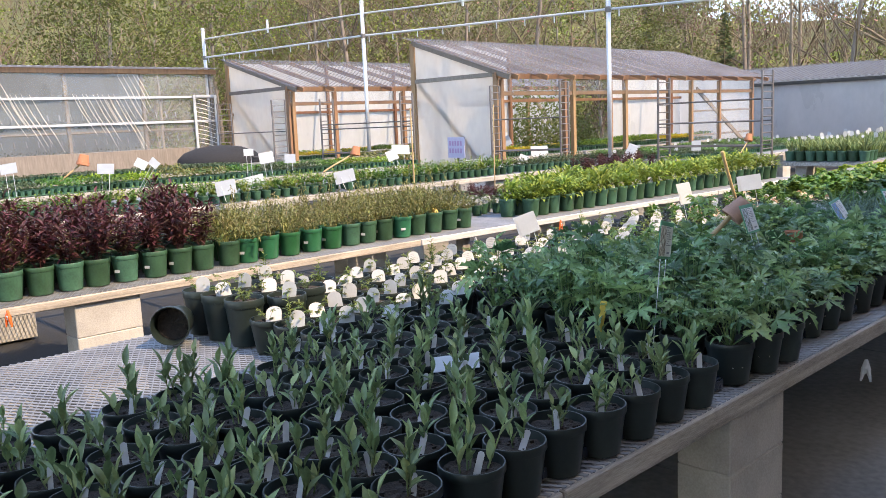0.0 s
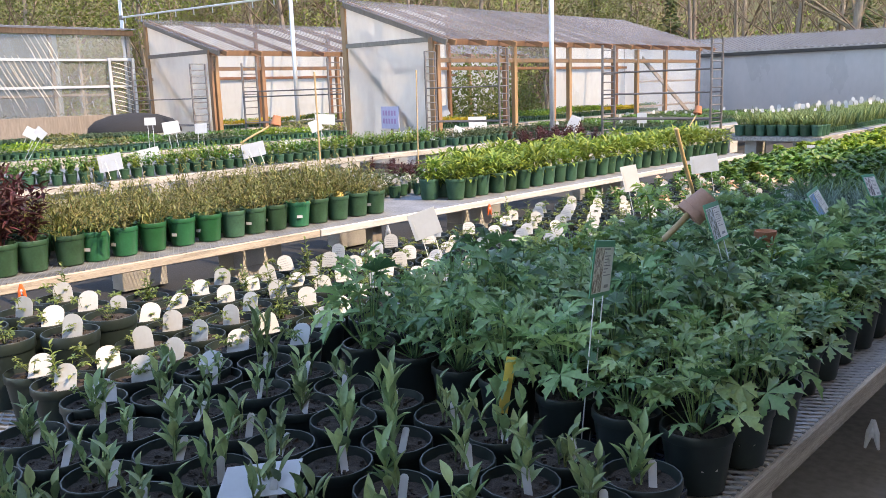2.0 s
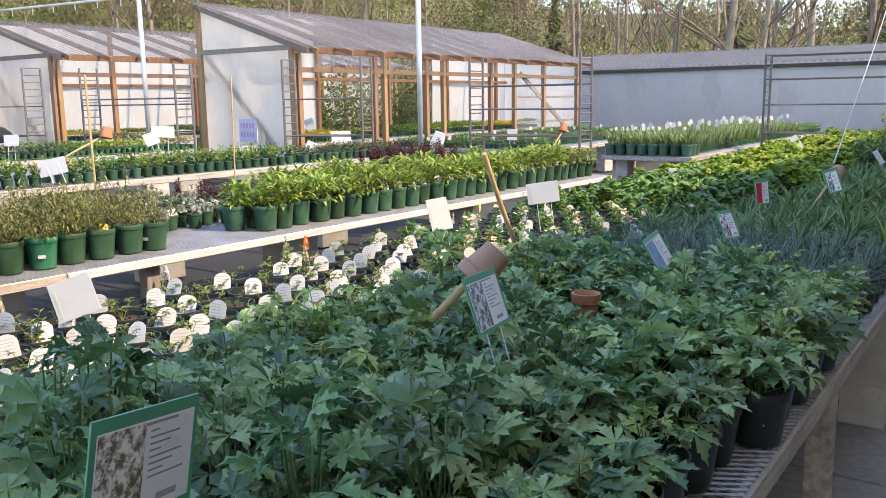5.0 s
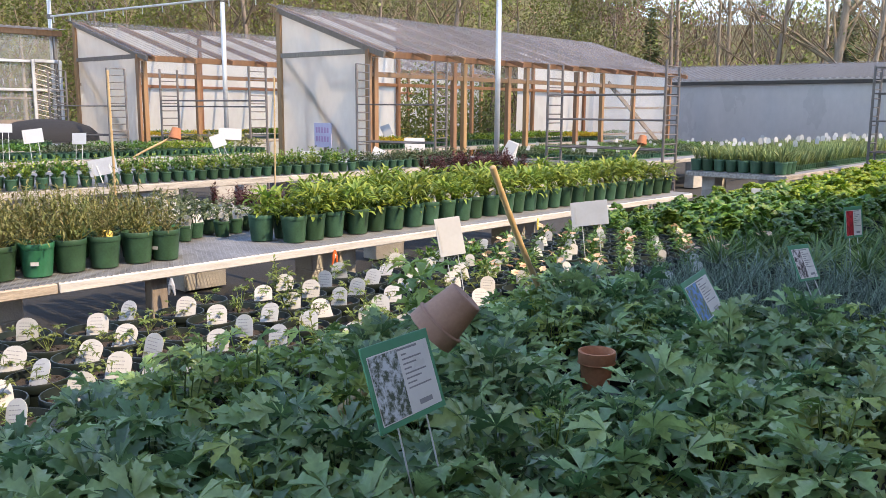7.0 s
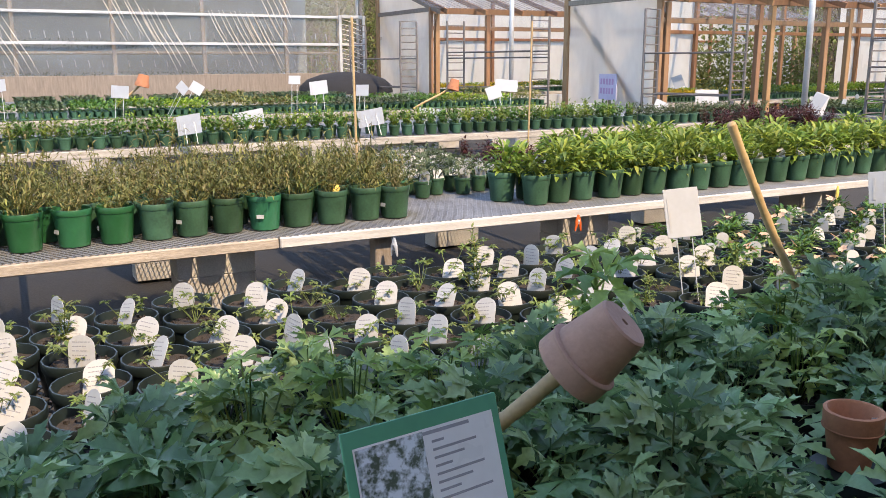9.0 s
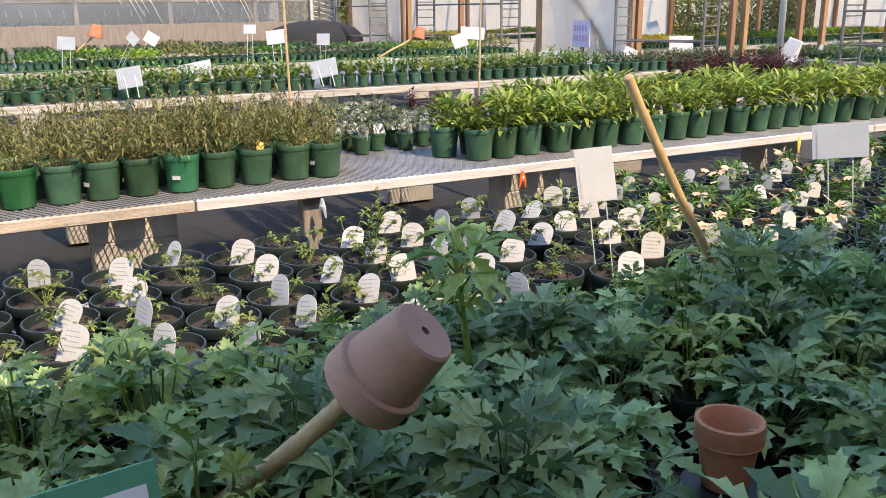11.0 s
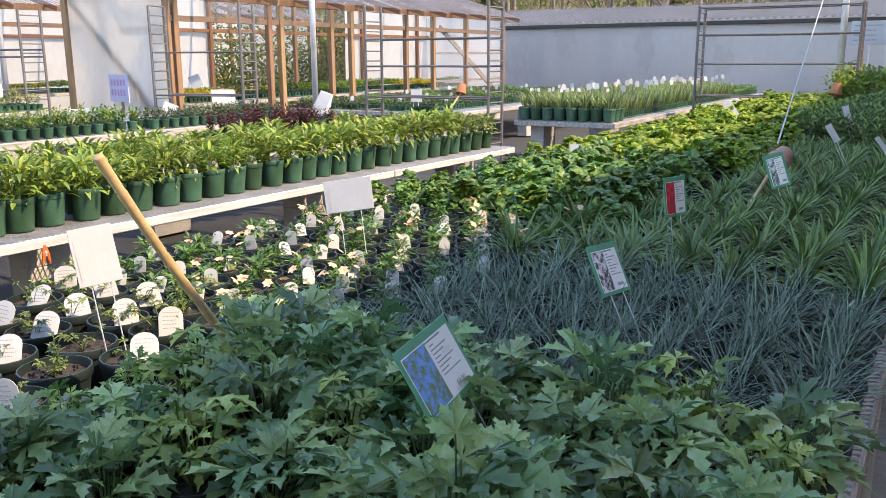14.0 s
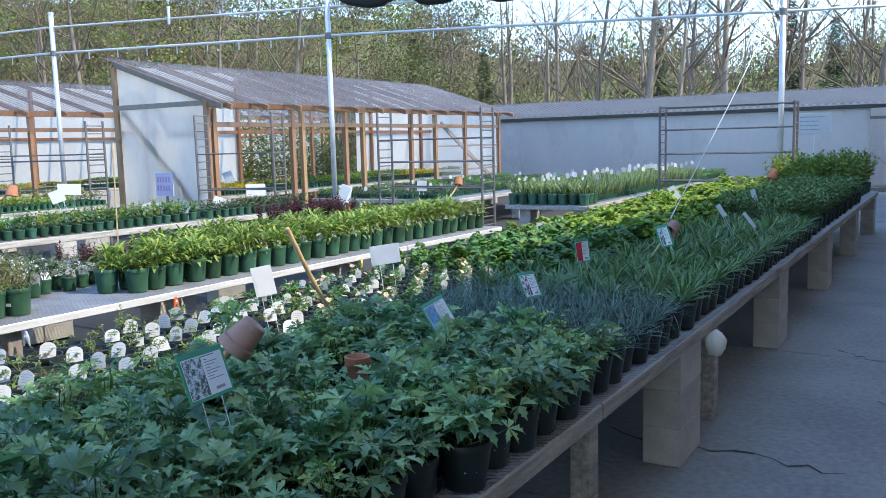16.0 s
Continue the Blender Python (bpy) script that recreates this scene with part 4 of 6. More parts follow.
def mk_leafy(s, mat, count=28, size=0.08, spread=0.125, h0=0.015, h1=0.15):
    """Leaf stalks fanning out of the crown, each with a toothed leaf held at its own angle."""
    r, g = random.Random(s), Geo()
    for k in range(count):
        u = k / count
        a, rad = k * 2.4 + r.uniform(-0.5, 0.5), spread * (1 - u) ** 0.6 * r.uniform(0.45, 1.2)
        z = h0 + (h1 - h0) * (0.25 + 0.75 * u) * r.uniform(0.55, 1.15)
        p = Vector((rad * math.cos(a), rad * math.sin(a), z))
        stem(g, (0.008 * math.cos(a), 0.008 * math.sin(a), 0), p, 0.0019)
        tilt = radians(r.uniform(-30, 24) + 50 * u * u)
        cut_leaf(g, frame_at(p, a - math.pi / 2 + r.uniform(-0.5, 0.5), tilt, radians(r.uniform(-30, 30))), size * r.uniform(0.65, 1.25) * (1 - 0.3 * u * u), r, 5 if r.random() < 0.7 else 7, r.uniform(0.1, 0.55))
    return g.mesh("foliage", mat, True)


def mk_sprout(s, mat):
    """A single tall shoot, leafy at its head."""
    r, g = random.Random(s), Geo()
    stem(g, (0, 0, 0), (0.012, 0.008, 0.2), 0.005, 6)
    for k in range(9):
        a, z = k * 2.4, 0.12 + 0.011 * k
        p = Vector((0.03 * math.cos(a), 0.03 * math.sin(a), z + 0.012))
        stem(g, (0.008, 0.005, z - 0.02), p, 0.0022)
        cut_leaf(g, frame_at(p, a - math.pi / 2, radians(r.uniform(-10, 45))), r.uniform(0.045, 0.07), r, 5, 0.4)
    return g.mesh("foliage", mat, True)


def mk_ferny(s):
    """A loose young clump: thin stalks, divided leaves, some with a taller leafy shoot."""
    r, g = random.Random(s), Geo()
    for k in range(r.randint(5, 11)):
        a, h = r.uniform(0, 6.28), r.uniform(0.015, 0.085)
        t = Vector((h * 0.75 * math.cos(a), h * 0.75 * math.sin(a), h))
        stem(g, (0, 0, 0), t, 0.0012)
        for j in range(4):
            cut_leaf(g, frame_at(t, a - 1.57 + (j - 1.5) * 0.9, radians(r.uniform(-25, 40))), r.uniform(0.016, 0.03), r, 3, 0.3)
    if s % 6 == 0:
        for k in range(3):
            a, h = r.uniform(0, 6.28), r.uniform(0.09, 0.17)
            t = Vector((0.03 * math.cos(a), 0.03 * math.sin(a), h))
            stem(g, (0, 0, 0), t, 0.0016)
            for j in range(12):
                u = 0.2 + 0.8 * j / 12
                lance(g, frame_at(Vector((0, 0, 0)).lerp(t, u), j * 2.4, radians(r.uniform(5, 50))), 0.03, 0.009, 0.4, 0.3, 3)
    return g.mesh("foliage", M_FERNY, True)


def mk_grass(s, mat, count=85, ln=0.2, wd=0.0034, lean=1.5):
    r, g = random.Random(s), Geo()
    for k in range(count):
        a, b = r.uniform(0, 6.28), r.uniform(0, 0.05)
        lance(g, frame_at((b * math.cos(a), b * math.sin(a), 0), r.uniform(0, 6.28), radians(90) - r.uniform(0.2, lean)), ln * r.uniform(0.45, 1.15), wd * r.uniform(0.7, 1.3), r.uniform(-0.3, 1.1), 0.3, 4, 0.2)
    return g.mesh("foliage", mat, True)


def mk_strap(s, mat, count=56, ln=0.175, wd=0.015, lean=1.2):
    r, g = random.Random(s), Geo()
    for k in range(count):
        a, b = k * 2.4, r.uniform(0, 0.035)
        lance(g, frame_at((b * math.cos(a), b * math.sin(a), 0), a - 1.57, radians(88) - r.uniform(0.1, lean)), ln * r.uniform(0.6, 1.15), wd * r.uniform(0.7, 1.1), r.uniform(0.4, 1.2), 0.25, 5, 0.3)
    return g.mesh("foliage", mat, True)


def mk_round(s, mat, count=38, size=0.048, h1=0.17, spread=0.125):
    """A mound of broad toothed leaflets in threes, each turned its own way."""
    r, g = random.Random(s), Geo()
    for k in range(count):
        u = k / count
        a, rad = k * 2.4 + r.uniform(-0.4, 0.4), spread * (1 - u) ** 0.5 * r.uniform(0.4, 1.2)
        p = Vector((rad * math.cos(a), rad * math.sin(a), 0.03 + (h1 - 0.03) * u * r.uniform(0.6, 1.15)))
        stem(g, (0, 0, 0), p, 0.0014)
        lean = r.uniform(-35, 55)
        for j in (-1, 0, 1):
            palm(g, frame_at(p, a - 1.57 + j * 1.25, radians(lean + r.uniform(-22, 22)), radians(r.uniform(-30, 30))), size * r.uniform(0.5, 0.8), 3, 0.2, r.uniform(0.1, 0.5), r, True)
    return g.mesh("foliage", mat, True)


def mk_blossom(s, mat, count=5, h=0.09, size=0.018):
    r, g = random.Random(s), Geo()
    for k in range(count):
        a, rad = r.uniform(0, 6.28), r.uniform(0.01, 0.055)
        p = Vector((rad * math.cos(a), rad * math.sin(a), h * r.uniform(0.7, 1.2)))
        m = frame_at(p, r.uniform(0, 6.28), radians(r.uniform(-50, 20)), radians(r.uniform(-40, 40)))
        for j in range(6):
            lance(g, m @ Matrix.Rotation(j * 1.047, 4, "Z") @ Matrix.Rotation(0.5, 4, "X"), size, size * 0.85, 0.6, 0.15, 3, 0.9)
    return g.mesh("blossom", mat, True)


def mk_bush(s, mat, stems=14, h=0.22, spread=0.12, ln=0.05, wd=0.015, per=0.016, lean=0.5, flop=0.35, dome=0.25, low=5, high=65):
    """Leafy stems rising from the pot."""
    r, g = random.Random(s), Geo()
    for k in range(stems):
        a, hh = r.uniform(0, 6.28), h * r.uniform(0.65, 1.1)
        rad = spread * math.sqrt(r.random())
        hh *= 1 - dome * (rad / spread) ** 2
        b = Vector((rad * 0.15 * math.cos(a), rad * 0.15 * math.sin(a), 0))
        t = Vector((rad * math.cos(a), rad * math.sin(a), hh))
        stem(g, b, t, 0.0016)
        n = max(3, int(hh / per))
        for j in range(n):
            u = (j + 0.5) / n
            lance(g, frame_at(b.lerp(t, 0.15 + 0.85 * u), j * 2.4 + a, radians(r.uniform(low, high) * (1 - lean) + 60 * lean * u)), ln * r.uniform(0.7, 1.15) * (1.1 - 0.35 * u), wd, flop, 0.3, 3)
    return g.mesh("foliage", mat, True)


def mk_bright(s, mat):
    """Arching broad leaves in a loose tuft, with a few leafy shoots."""
    r, g = random.Random(s), Geo()
    for k in range(95):
        a, b, u = k * 2.4 + r.uniform(-0.4, 0.4), r.uniform(0, 0.085), r.random()
        z = 0.13 * u
        lance(g, frame_at((b * math.cos(a), b * math.sin(a), z), a - 1.57, radians(r.uniform(-20, 55) + 25 * u)), r.uniform(0.04, 0.085), r.uniform(0.018, 0.028), r.uniform(0.4, 1.2), 0.25, 4, 1.1)
        if k % 4 == 0:
            stem(g, (b * 0.3, 0, 0), (b * math.cos(a), b * math.sin(a), z), 0.0018)
    return g.mesh("foliage", mat, True)


def pot_mesh(name, rt, rb, h, mat, n=18):
    g = Geo().lathe([(rb * 0.3, 0.002), (rb, 0.002), (rb + (rt - rb) * 0.8, h * 0.83), (rt - 0.001, h * 0.835), (rt, h * 0.85), (rt, h - 0.002), (rt - 0.001, h), (rt - 0.004, h), (rt - 0.006, h * 0.9), (rt - 0.009, h * 0.8)], n)
    return g.mesh(name, mat, True, True)


def soil_mesh(rt, z, s):
    r = random.Random(s)
    g = Geo()
    vs, n = [(0, 0, z + 0.004)], 18
    for k, f in enumerate((0.35, 0.7, 1.0)):
        vs += [(rt * f * math.cos(2 * math.pi * i / n), rt * f * math.sin(2 * math.pi * i / n), z + r.uniform(-0.004, 0.005)) for i in range(n)]
    fs = [(0, 1 + i, 1 + (i + 1) % n) for i in range(n)]
    for k in (0, 1):
        fs += [(1 + k * n + i, 1 + (k + 1) * n + i, 1 + (k + 1) * n + (i + 1) % n, 1 + k * n + (i + 1) % n) for i in range(n)]
    for _ in range(26):
        a, q, sz = r.uniform(0, 6.28), rt * 0.9 * math.sqrt(r.random()), r.uniform(0.002, 0.005)
        x, y = q * math.cos(a), q * math.sin(a)
        g.box(x - sz, x + sz, y - sz * 0.6, y + sz * 0.6, z - 0.002, z + sz * 1.6)
    return g.add(vs, fs).mesh("soil", M_SOIL, False)


def tag_mesh(w, h, round_top, mat, bars=True):
    """A thin plant label, arched on top."""
    g = Geo()
    t = 0.0007
    pts = [(-w / 2, 0), (w / 2, 0)] if round_top else [(-w / 4, 0), (w / 4, 0), (w / 2, h * 0.2)]
    if round_top:
        pts += [(w / 2 * math.cos(a), h - w * 0.42 + w * 0.42 * math.sin(a)) for a in [math.pi * k / 8 for k in range(9)]]
    else:
        pts += [(w / 2, h - w * 0.3), (w * 0.25, h), (-w * 0.25, h), (-w / 2, h - w * 0.3), (-w / 2, h * 0.2)]
    n = len(pts)
    g.add([(x, -t, z) for x, z in pts] + [(x, t, z) for x, z in pts], [tuple(range(n)), tuple(range(2 * n - 1, n - 1, -1))] + [(i, n + i, n + (i + 1) % n, (i + 1) % n) for i in range(n)])
    return g.mesh("plant_label", mat)


def print_mesh(w, h, rows, seed, name="lettering"):
    """Lines of small illegible print as thin bars."""
    r, g = random.Random(seed), Geo()
    for k in range(rows):
        z = h * (1 - (k + 0.5) / rows)
        x, end = -w / 2, w / 2 * r.uniform(0.3, 1.0)
        while x < end:
            q = min(end, x + r.uniform(0.08, 0.2) * w)
            g.box(x, q, -0.0012, -0.0009, z, z + h / rows * 0.2)
            x = q + 0.03 * w
    return g.mesh(name, M_INK)


POT_SMALL = pot_mesh("pot", 0.078, 0.058, 0.135, M_POT_BLACK)
POT_MED = pot_mesh("pot", 0.08, 0.06, 0.14, M_POT_BLACK)
POT_TAG = pot_mesh("pot", 0.081, 0.06, 0.14, M_POT_BLACK)
POT_TALL = pot_mesh("pot", 0.083, 0.062, 0.2, M_POT_BLACK)
POT_GAL = pot_mesh("pot", 0.083, 0.066, 0.165, M_POT_GREEN)
POT_GAL_B = pot_mesh("pot", 0.083, 0.066, 0.165, M_POT_BRIGHT)
POT_MINI = pot_mesh("pot", 0.055, 0.042, 0.1, M_POT_GREEN, 12)
SOIL_S = [soil_mesh(0.069, 0.114, k) for k in range(3)]
SOIL_M = [soil_mesh(0.071, 0.118, k) for k in range(3)]
SOIL_T = [soil_mesh(0.072, 0.118, k) for k in range(3)]
SOIL_TALL = [soil_mesh(0.074, 0.18, 3)]
SOIL_G = [soil_mesh(0.075, 0.145, k) for k in range(2)]
SOIL_MINI = [soil_mesh(0.048, 0.085, 4)]
TAG_ARCH = tag_mesh(0.064, 0.08, True, M_TAG)
TAG_SMALL = tag_mesh(0.042, 0.055, True, M_TAG)
TAG_ARCH_Y = tag_mesh(0.05, 0.06, True, M_TAG_YELLOW)
TAG_STICK = tag_mesh(0.016, 0.07, False, M_TAG)
TAG_PRINT = [print_mesh(0.044, 0.05, 5, k) for k in range(4)]
STICKER = Geo().box(-0.018, 0.018, -0.001, 0, -0.009, 0.009).mesh("sticker", M_TAG)
PLANT_RNG = random.Random(2024)


def potted(name, pot, soils, soil_z, foliage, x, y, z, label, group, scale=1.0, tag=None, extra=None, sticker=None, tag_turn=0.0, tag_z=None, lean=4.0, printed=False):
    """One plant in its pot; all copies share their meshes."""
    r = PLANT_RNG
    root = new(name)
    root.location, root.rotation_euler = (x, y, z), (0, 0, r.uniform(0, 6.28))
    tagged(root, label, "potted plant", group)
    part("pot", pot, None, root)
    if soils:
        part("soil", r.choice(soils), None, root)
    if foliage:
        f = part("foliage", r.choice(foliage), None, root)
        s = scale * r.uniform(0.82, 1.18)
        w = min(s, 0.6 + 0.4 * s)
        f.location, f.scale = (0, 0, soil_z), (w, w, s * r.uniform(0.85, 1.12))
        f.rotation_euler = (radians(r.uniform(-lean, lean)), radians(r.uniform(-lean, lean)), 0)
    if extra:
        e = part("blossom", r.choice(extra), None, root)
        e.location = (0, 0, soil_z)
    if tag:
        t = part("plant_label", tag, None, root)
        a = tag_turn - root.rotation_euler.z + r.uniform(-0.5, 0.5)
        d = 0.03
        t.location = (d * math.cos(a - 0.9), d * math.sin(a - 0.9), soil_z - 0.003 if tag_z is None else tag_z)
        t.rotation_euler = (radians(r.uniform(-42, -3)), radians(r.uniform(-12, 12)), a)
        if printed:
            p = part("lettering", r.choice(TAG_PRINT), None, t)
            p.location = (0, 0, 0.018)
    if sticker:
        rt = sticker
        s = part("sticker", STICKER, None, root)
        a = r.uniform(-0.7, 0.7) - root.rotation_euler.z + 0.6
        s.location = (rt * math.sin(a), -rt * math.cos(a), 0.07)
        s.rotation_euler = (radians(-8), 0, a)
    return root


BT = 0.656  # mesh top of the benches


def rows_of(x0, x1, y0, y1, step, jitter=0.012, skew=True):
    """A staggered grid of places."""
    j, y = 0, y0
    while y < y1:
        x = x0 + (step / 2 if skew and j % 2 else 0)
        while x < x1:
            yield x + PLANT_RNG.uniform(-jitter, jitter), y + PLANT_RNG.uniform(-jitter, jitter)
            x += step
        y += step * (0.88 if skew else 1.0)
        j += 1


# foreground bench, from the nearest plants on
UP = [mk_upright(k) for k in range(9)]
for x, y in rows_of(2.19, 3.56, -4.5, -2.02, 0.167, skew=False):
    if x < 2.42 and y < -2.9 or x < 2.25:
        continue
    potted("potted_seedling", POT_SMALL, SOIL_S, 0.115, UP, x, y, BT, "young grey-green seedling in a black pot with a white label", "seedlings on the long bench", PLANT_RNG.uniform(0.95, 1.35), tag=TAG_STICK, tag_turn=0.5, tag_z=0.1)
LF = [mk_leafy(40 + k, M_LEAFY) for k in range(7)] + [mk_leafy(60 + k, M_LEAFY_YOUNG, 22, 0.055, 0.11, 0.03, 0.16) for k in range(2)]
LF_TALL = [mk_leafy(70 + k, M_LEAFY, 21, 0.066, 0.115, 0.03, 0.19) for k in range(6)]
for x, y in rows_of(2.3, 3.54, -1.88, 0.74, 0.174, skew=False):
    if -1.5 < y < -0.4:
        x -= 0.06
    if math.hypot(x - 2.915, y) < 0.125 or math.hypot(x - 3.0, y + 0.13) < 0.11:
        continue
    if math.hypot(x - 2.475, y + 0.135) < 0.12:
        continue
    grown = 1.0 + 0.3 * max(0.0, min(1.0, (-y - 0.9) / 0.6))
    if -1.5 < y < -0.4 and x > 3.35:
        grown = 0.72
    if y < -1.4 and x > 3.3:
        grown = 0.9
    if x < 2.4:
        grown *= 0.75
    if y < -1.0 and x < 2.3 + (-y - 1.0) * 0.1:
        continue
    potted("potted_perennial", POT_MED, SOIL_M, 0.119, LF_TALL if y < -1.2 else LF, x, y, BT, "bushy perennial with deeply cut dark green leaves in a black pot", "cut-leaved perennials on the long bench", grown, sticker=0.064 if x > 3.4 else None)
potted("potted_tall_shoot", POT_MED, SOIL_M, 0.119, [mk_sprout(5, M_LEAFY_YOUNG)], 2.475, -0.135, BT, "single tall yellow-green shoot in a black pot", "cut-leaved perennials on the long bench", 1.15)
FN = [mk_ferny(80 + k) for k in range(6)]
for x, y in rows_of(1.36, 2.3, -2.62, 0.95, 0.18):
    tall = y < -2.2 and x < 1.9
    if y > 0.35 and x > 2.1:
        continue
    potted("potted_columbine", POT_TALL if tall else POT_TAG, SOIL_TALL if tall else SOIL_T, 0.181 if tall else 0.119, FN, x, y, BT, "sparse young perennial in a black pot with a white arched label", "labelled young perennials", PLANT_RNG.uniform(0.6, 1.0), tag=TAG_ARCH if PLANT_RNG.random() < 0.86 else None, tag_turn=0.75, printed=y > -1.4)
RO = [mk_bright(120 + k, M_STRAW) for k in range(5)]
FLP = [mk_blossom(130 + k, M_PETAL, 4, 0.08, 0.018) for k in range(3)]
for x, y in rows_of(1.3, 2.45, 0.98, 2.6, 0.165):
    if x > 2.3 and y < 1.4:
        continue
    bloom = PLANT_RNG.random() < 0.4
    potted("potted_primrose", POT_SMALL, SOIL_S, 0.115, RO, x, y, BT, "leafy primrose with peach flowers and a white label" if bloom else "leafy primrose rosette with a white label", "primroses on the long bench", PLANT_RNG.uniform(0.32, 0.55), lean=8.0, tag_z=0.125, tag=TAG_SMALL if PLANT_RNG.random() < 0.8 else None, tag_turn=0.75, extra=FLP if bloom else None)
BG = [mk_grass(150 + k, M_BLUE) for k in range(5)]
for x, y in rows_of(2.485, 3.54, 0.88, 1.86, 0.17, skew=False):
    if x < 2.55 and y > 1.6:
        continue
    potted("potted_blue_grass", POT_SMALL, SOIL_S, 0.115, BG, x, y, BT, "tuft of blue-grey grassy leaves in a black pot", "blue-grey tufts on the long bench", 1.05)
ST = [mk_strap(170 + k, M_STRAP) for k in range(5)]
for x, y in rows_of(2.395, 3.54, 1.97, 6.4, 0.185, skew=False):
    if x < 2.5 + 0.05 * (y - 1.9) and y > 2.6:
        continue
    potted("potted_strap_leaved_plant", POT_MED, SOIL_M, 0.119, ST, x, y, BT, "dark green strap-leaved perennial in a black pot", "strap-leaved perennials on the long bench", PLANT_RNG.uniform(0.75, 1.1), lean=12.0)
SW = [mk_round(190 + k, M_STRAW) for k in range(4)]
for x, y in rows_of(1.3, 2.5, 2.65, 4.4, 0.165):
    potted("potted_strawberry", POT_MED, SOIL_M, 0.119, SW, x, y, BT, "round-leaved glossy green plant in a black pot", "round-leaved plants on the long bench", 0.62 if x < 1.7 else 0.85, lean=10.0)
YG = [mk_round(200 + k, M_ROUND) for k in range(4)]
for x, y in rows_of(1.3, 2.6, 4.45, 8.6, 0.185):
    potted("potted_leafy_plant", POT_MED, SOIL_M, 0.119, YG, x, y, BT, "bright yellow-green leafy plant in the sun", "yellow-green plants on the long bench", PLANT_RNG.uniform(0.55, 0.8) if x < 1.7 else PLANT_RNG.uniform(0.7, 1.1), lean=10.0)
SD = [mk_bush(210 + k, M_STRAP, 12, 0.24, 0.12, 0.07, 0.02) for k in range(4)]
for x, y in rows_of(2.7, 3.56, 6.5, 11.0, 0.2):
    potted("potted_bushy_perennial", POT_MED, SOIL_M, 0.119, SD, x, y, BT, "bushy mid-green perennial in a black pot", "bushy perennials on the long bench", 1.1)
for x, y in rows_of(1.3, 2.6, 8.7, 13.2, 0.24):
    potted("potted_leafy_plant", POT_MED, SOIL_M, 0.119, YG, x, y, BT, "bright yellow-green leafy plant in the sun", "yellow-green plants on the long bench", 0.9)
TB = [mk_bush(220 + k, M_BRIGHT, 14, 0.42, 0.17, 0.09, 0.028, 0.03) for k in range(3)]
for x, y in rows_of(2.35, 3.5, 11.2, 13.2, 0.27):
    potted("potted_shrub", POT_GAL, SOIL_G, 0.146, TB, x, y, BT, "tall leafy shrub in a dark green pot", "tall plants at the end of the bench", 1.2)

# sunlit second bench
WI = [mk_bush(240 + k, M_WISP, 22, 0.21, 0.19, 0.042, 0.0085, 0.013, 0.0, 0.9, 0.6, -50, 60) for k in range(7)]
MA = [mk_bush(260 + k, M_MAROON, 14, 0.34, 0.14, 0.085, 0.02, 0.022, 0.2, 0.5, 0.2, -10, 70) for k in range(4)]
BR = [mk_bright(280 + k, M_BRIGHT) for k in range(7)]


def on_bench2(x, y):
    return x * math.cos(B2R) - y * math.sin(B2R), x * math.sin(B2R) + y * math.cos(B2R)


for j in range(5):
    for k in range(62):
        xl = -0.24 - j * 0.185 + PLANT_RNG.uniform(-0.015, 0.015)
        yl = -4.3 + k * 0.172 + (0.08 if j % 2 else 0) + PLANT_RNG.uniform(-0.02, 0.02)
        x, y = on_bench2(xl, yl)
        if yl < -1.65:
            potted("potted_maroon_plant", POT_GAL, SOIL_G if j < 2 else None, 0.146, MA if PLANT_RNG.random() < 0.85 else WI, x, y, BT, "tall maroon-leaved perennial in a dark green pot", "maroon plants on the sunlit bench", 1.0, sticker=0.078 if j == 0 and PLANT_RNG.random() < 0.4 else None)
        elif yl < 0.82 and not (j > 4):
            potted("potted_wispy_perennial", POT_GAL_B if PLANT_RNG.random() < 0.45 else POT_GAL, SOIL_G if j < 2 else None, 0.146, WI, x, y, BT, "wispy olive-green perennial in a green pot", "wispy perennials on the sunlit bench", PLANT_RNG.uniform(0.8, 1.45), lean=11.0, sticker=0.078 if j == 0 and PLANT_RNG.random() < 0.5 else None, tag=TAG_ARCH_Y if j == 0 and PLANT_RNG.random() < 0.15 else None, tag_turn=1.0)
        elif yl > 1.42 and yl < 6.25:
            if j > 1 and yl < 2.1:
                continue
            fol, lab = BR, "bright green leafy perennial in a dark green pot"
            potted("potted_leafy_perennial", POT_GAL, SOIL_G if j < 2 else None, 0.146, fol, x, y, BT, lab, "leafy perennials on the sunlit bench", PLANT_RNG.uniform(0.85, 1.3), lean=9.0, tag=TAG_ARCH if j == 0 and yl > 2.4 else None, tag_turn=1.0)
DU = [mk_leafy(300 + k, M_DUSTY, 16, 0.035, 0.07, 0.02, 0.1) for k in range(3)]
for x, y in rows_of(-2.3, -1.75, 4.8, 6.1, 0.185):
    x, y = on_bench2(x, y)
    potted("potted_maroon_plant", POT_GAL, None, 0.146, MA, x, y, BT, "low maroon-leaved perennial in a dark green pot", "maroon plants on the sunlit bench", 0.6)
for x, y in rows_of(-1.45, -1.0, 1.75, 2.15, 0.15):
    x, y = on_bench2(x, y)
    potted("potted_maroon_plant", POT_MINI, SOIL_MINI, 0.086, MA, x, y, BT, "low maroon-leaved perennial in a dark green pot", "maroon plants on the sunlit bench", 0.42)
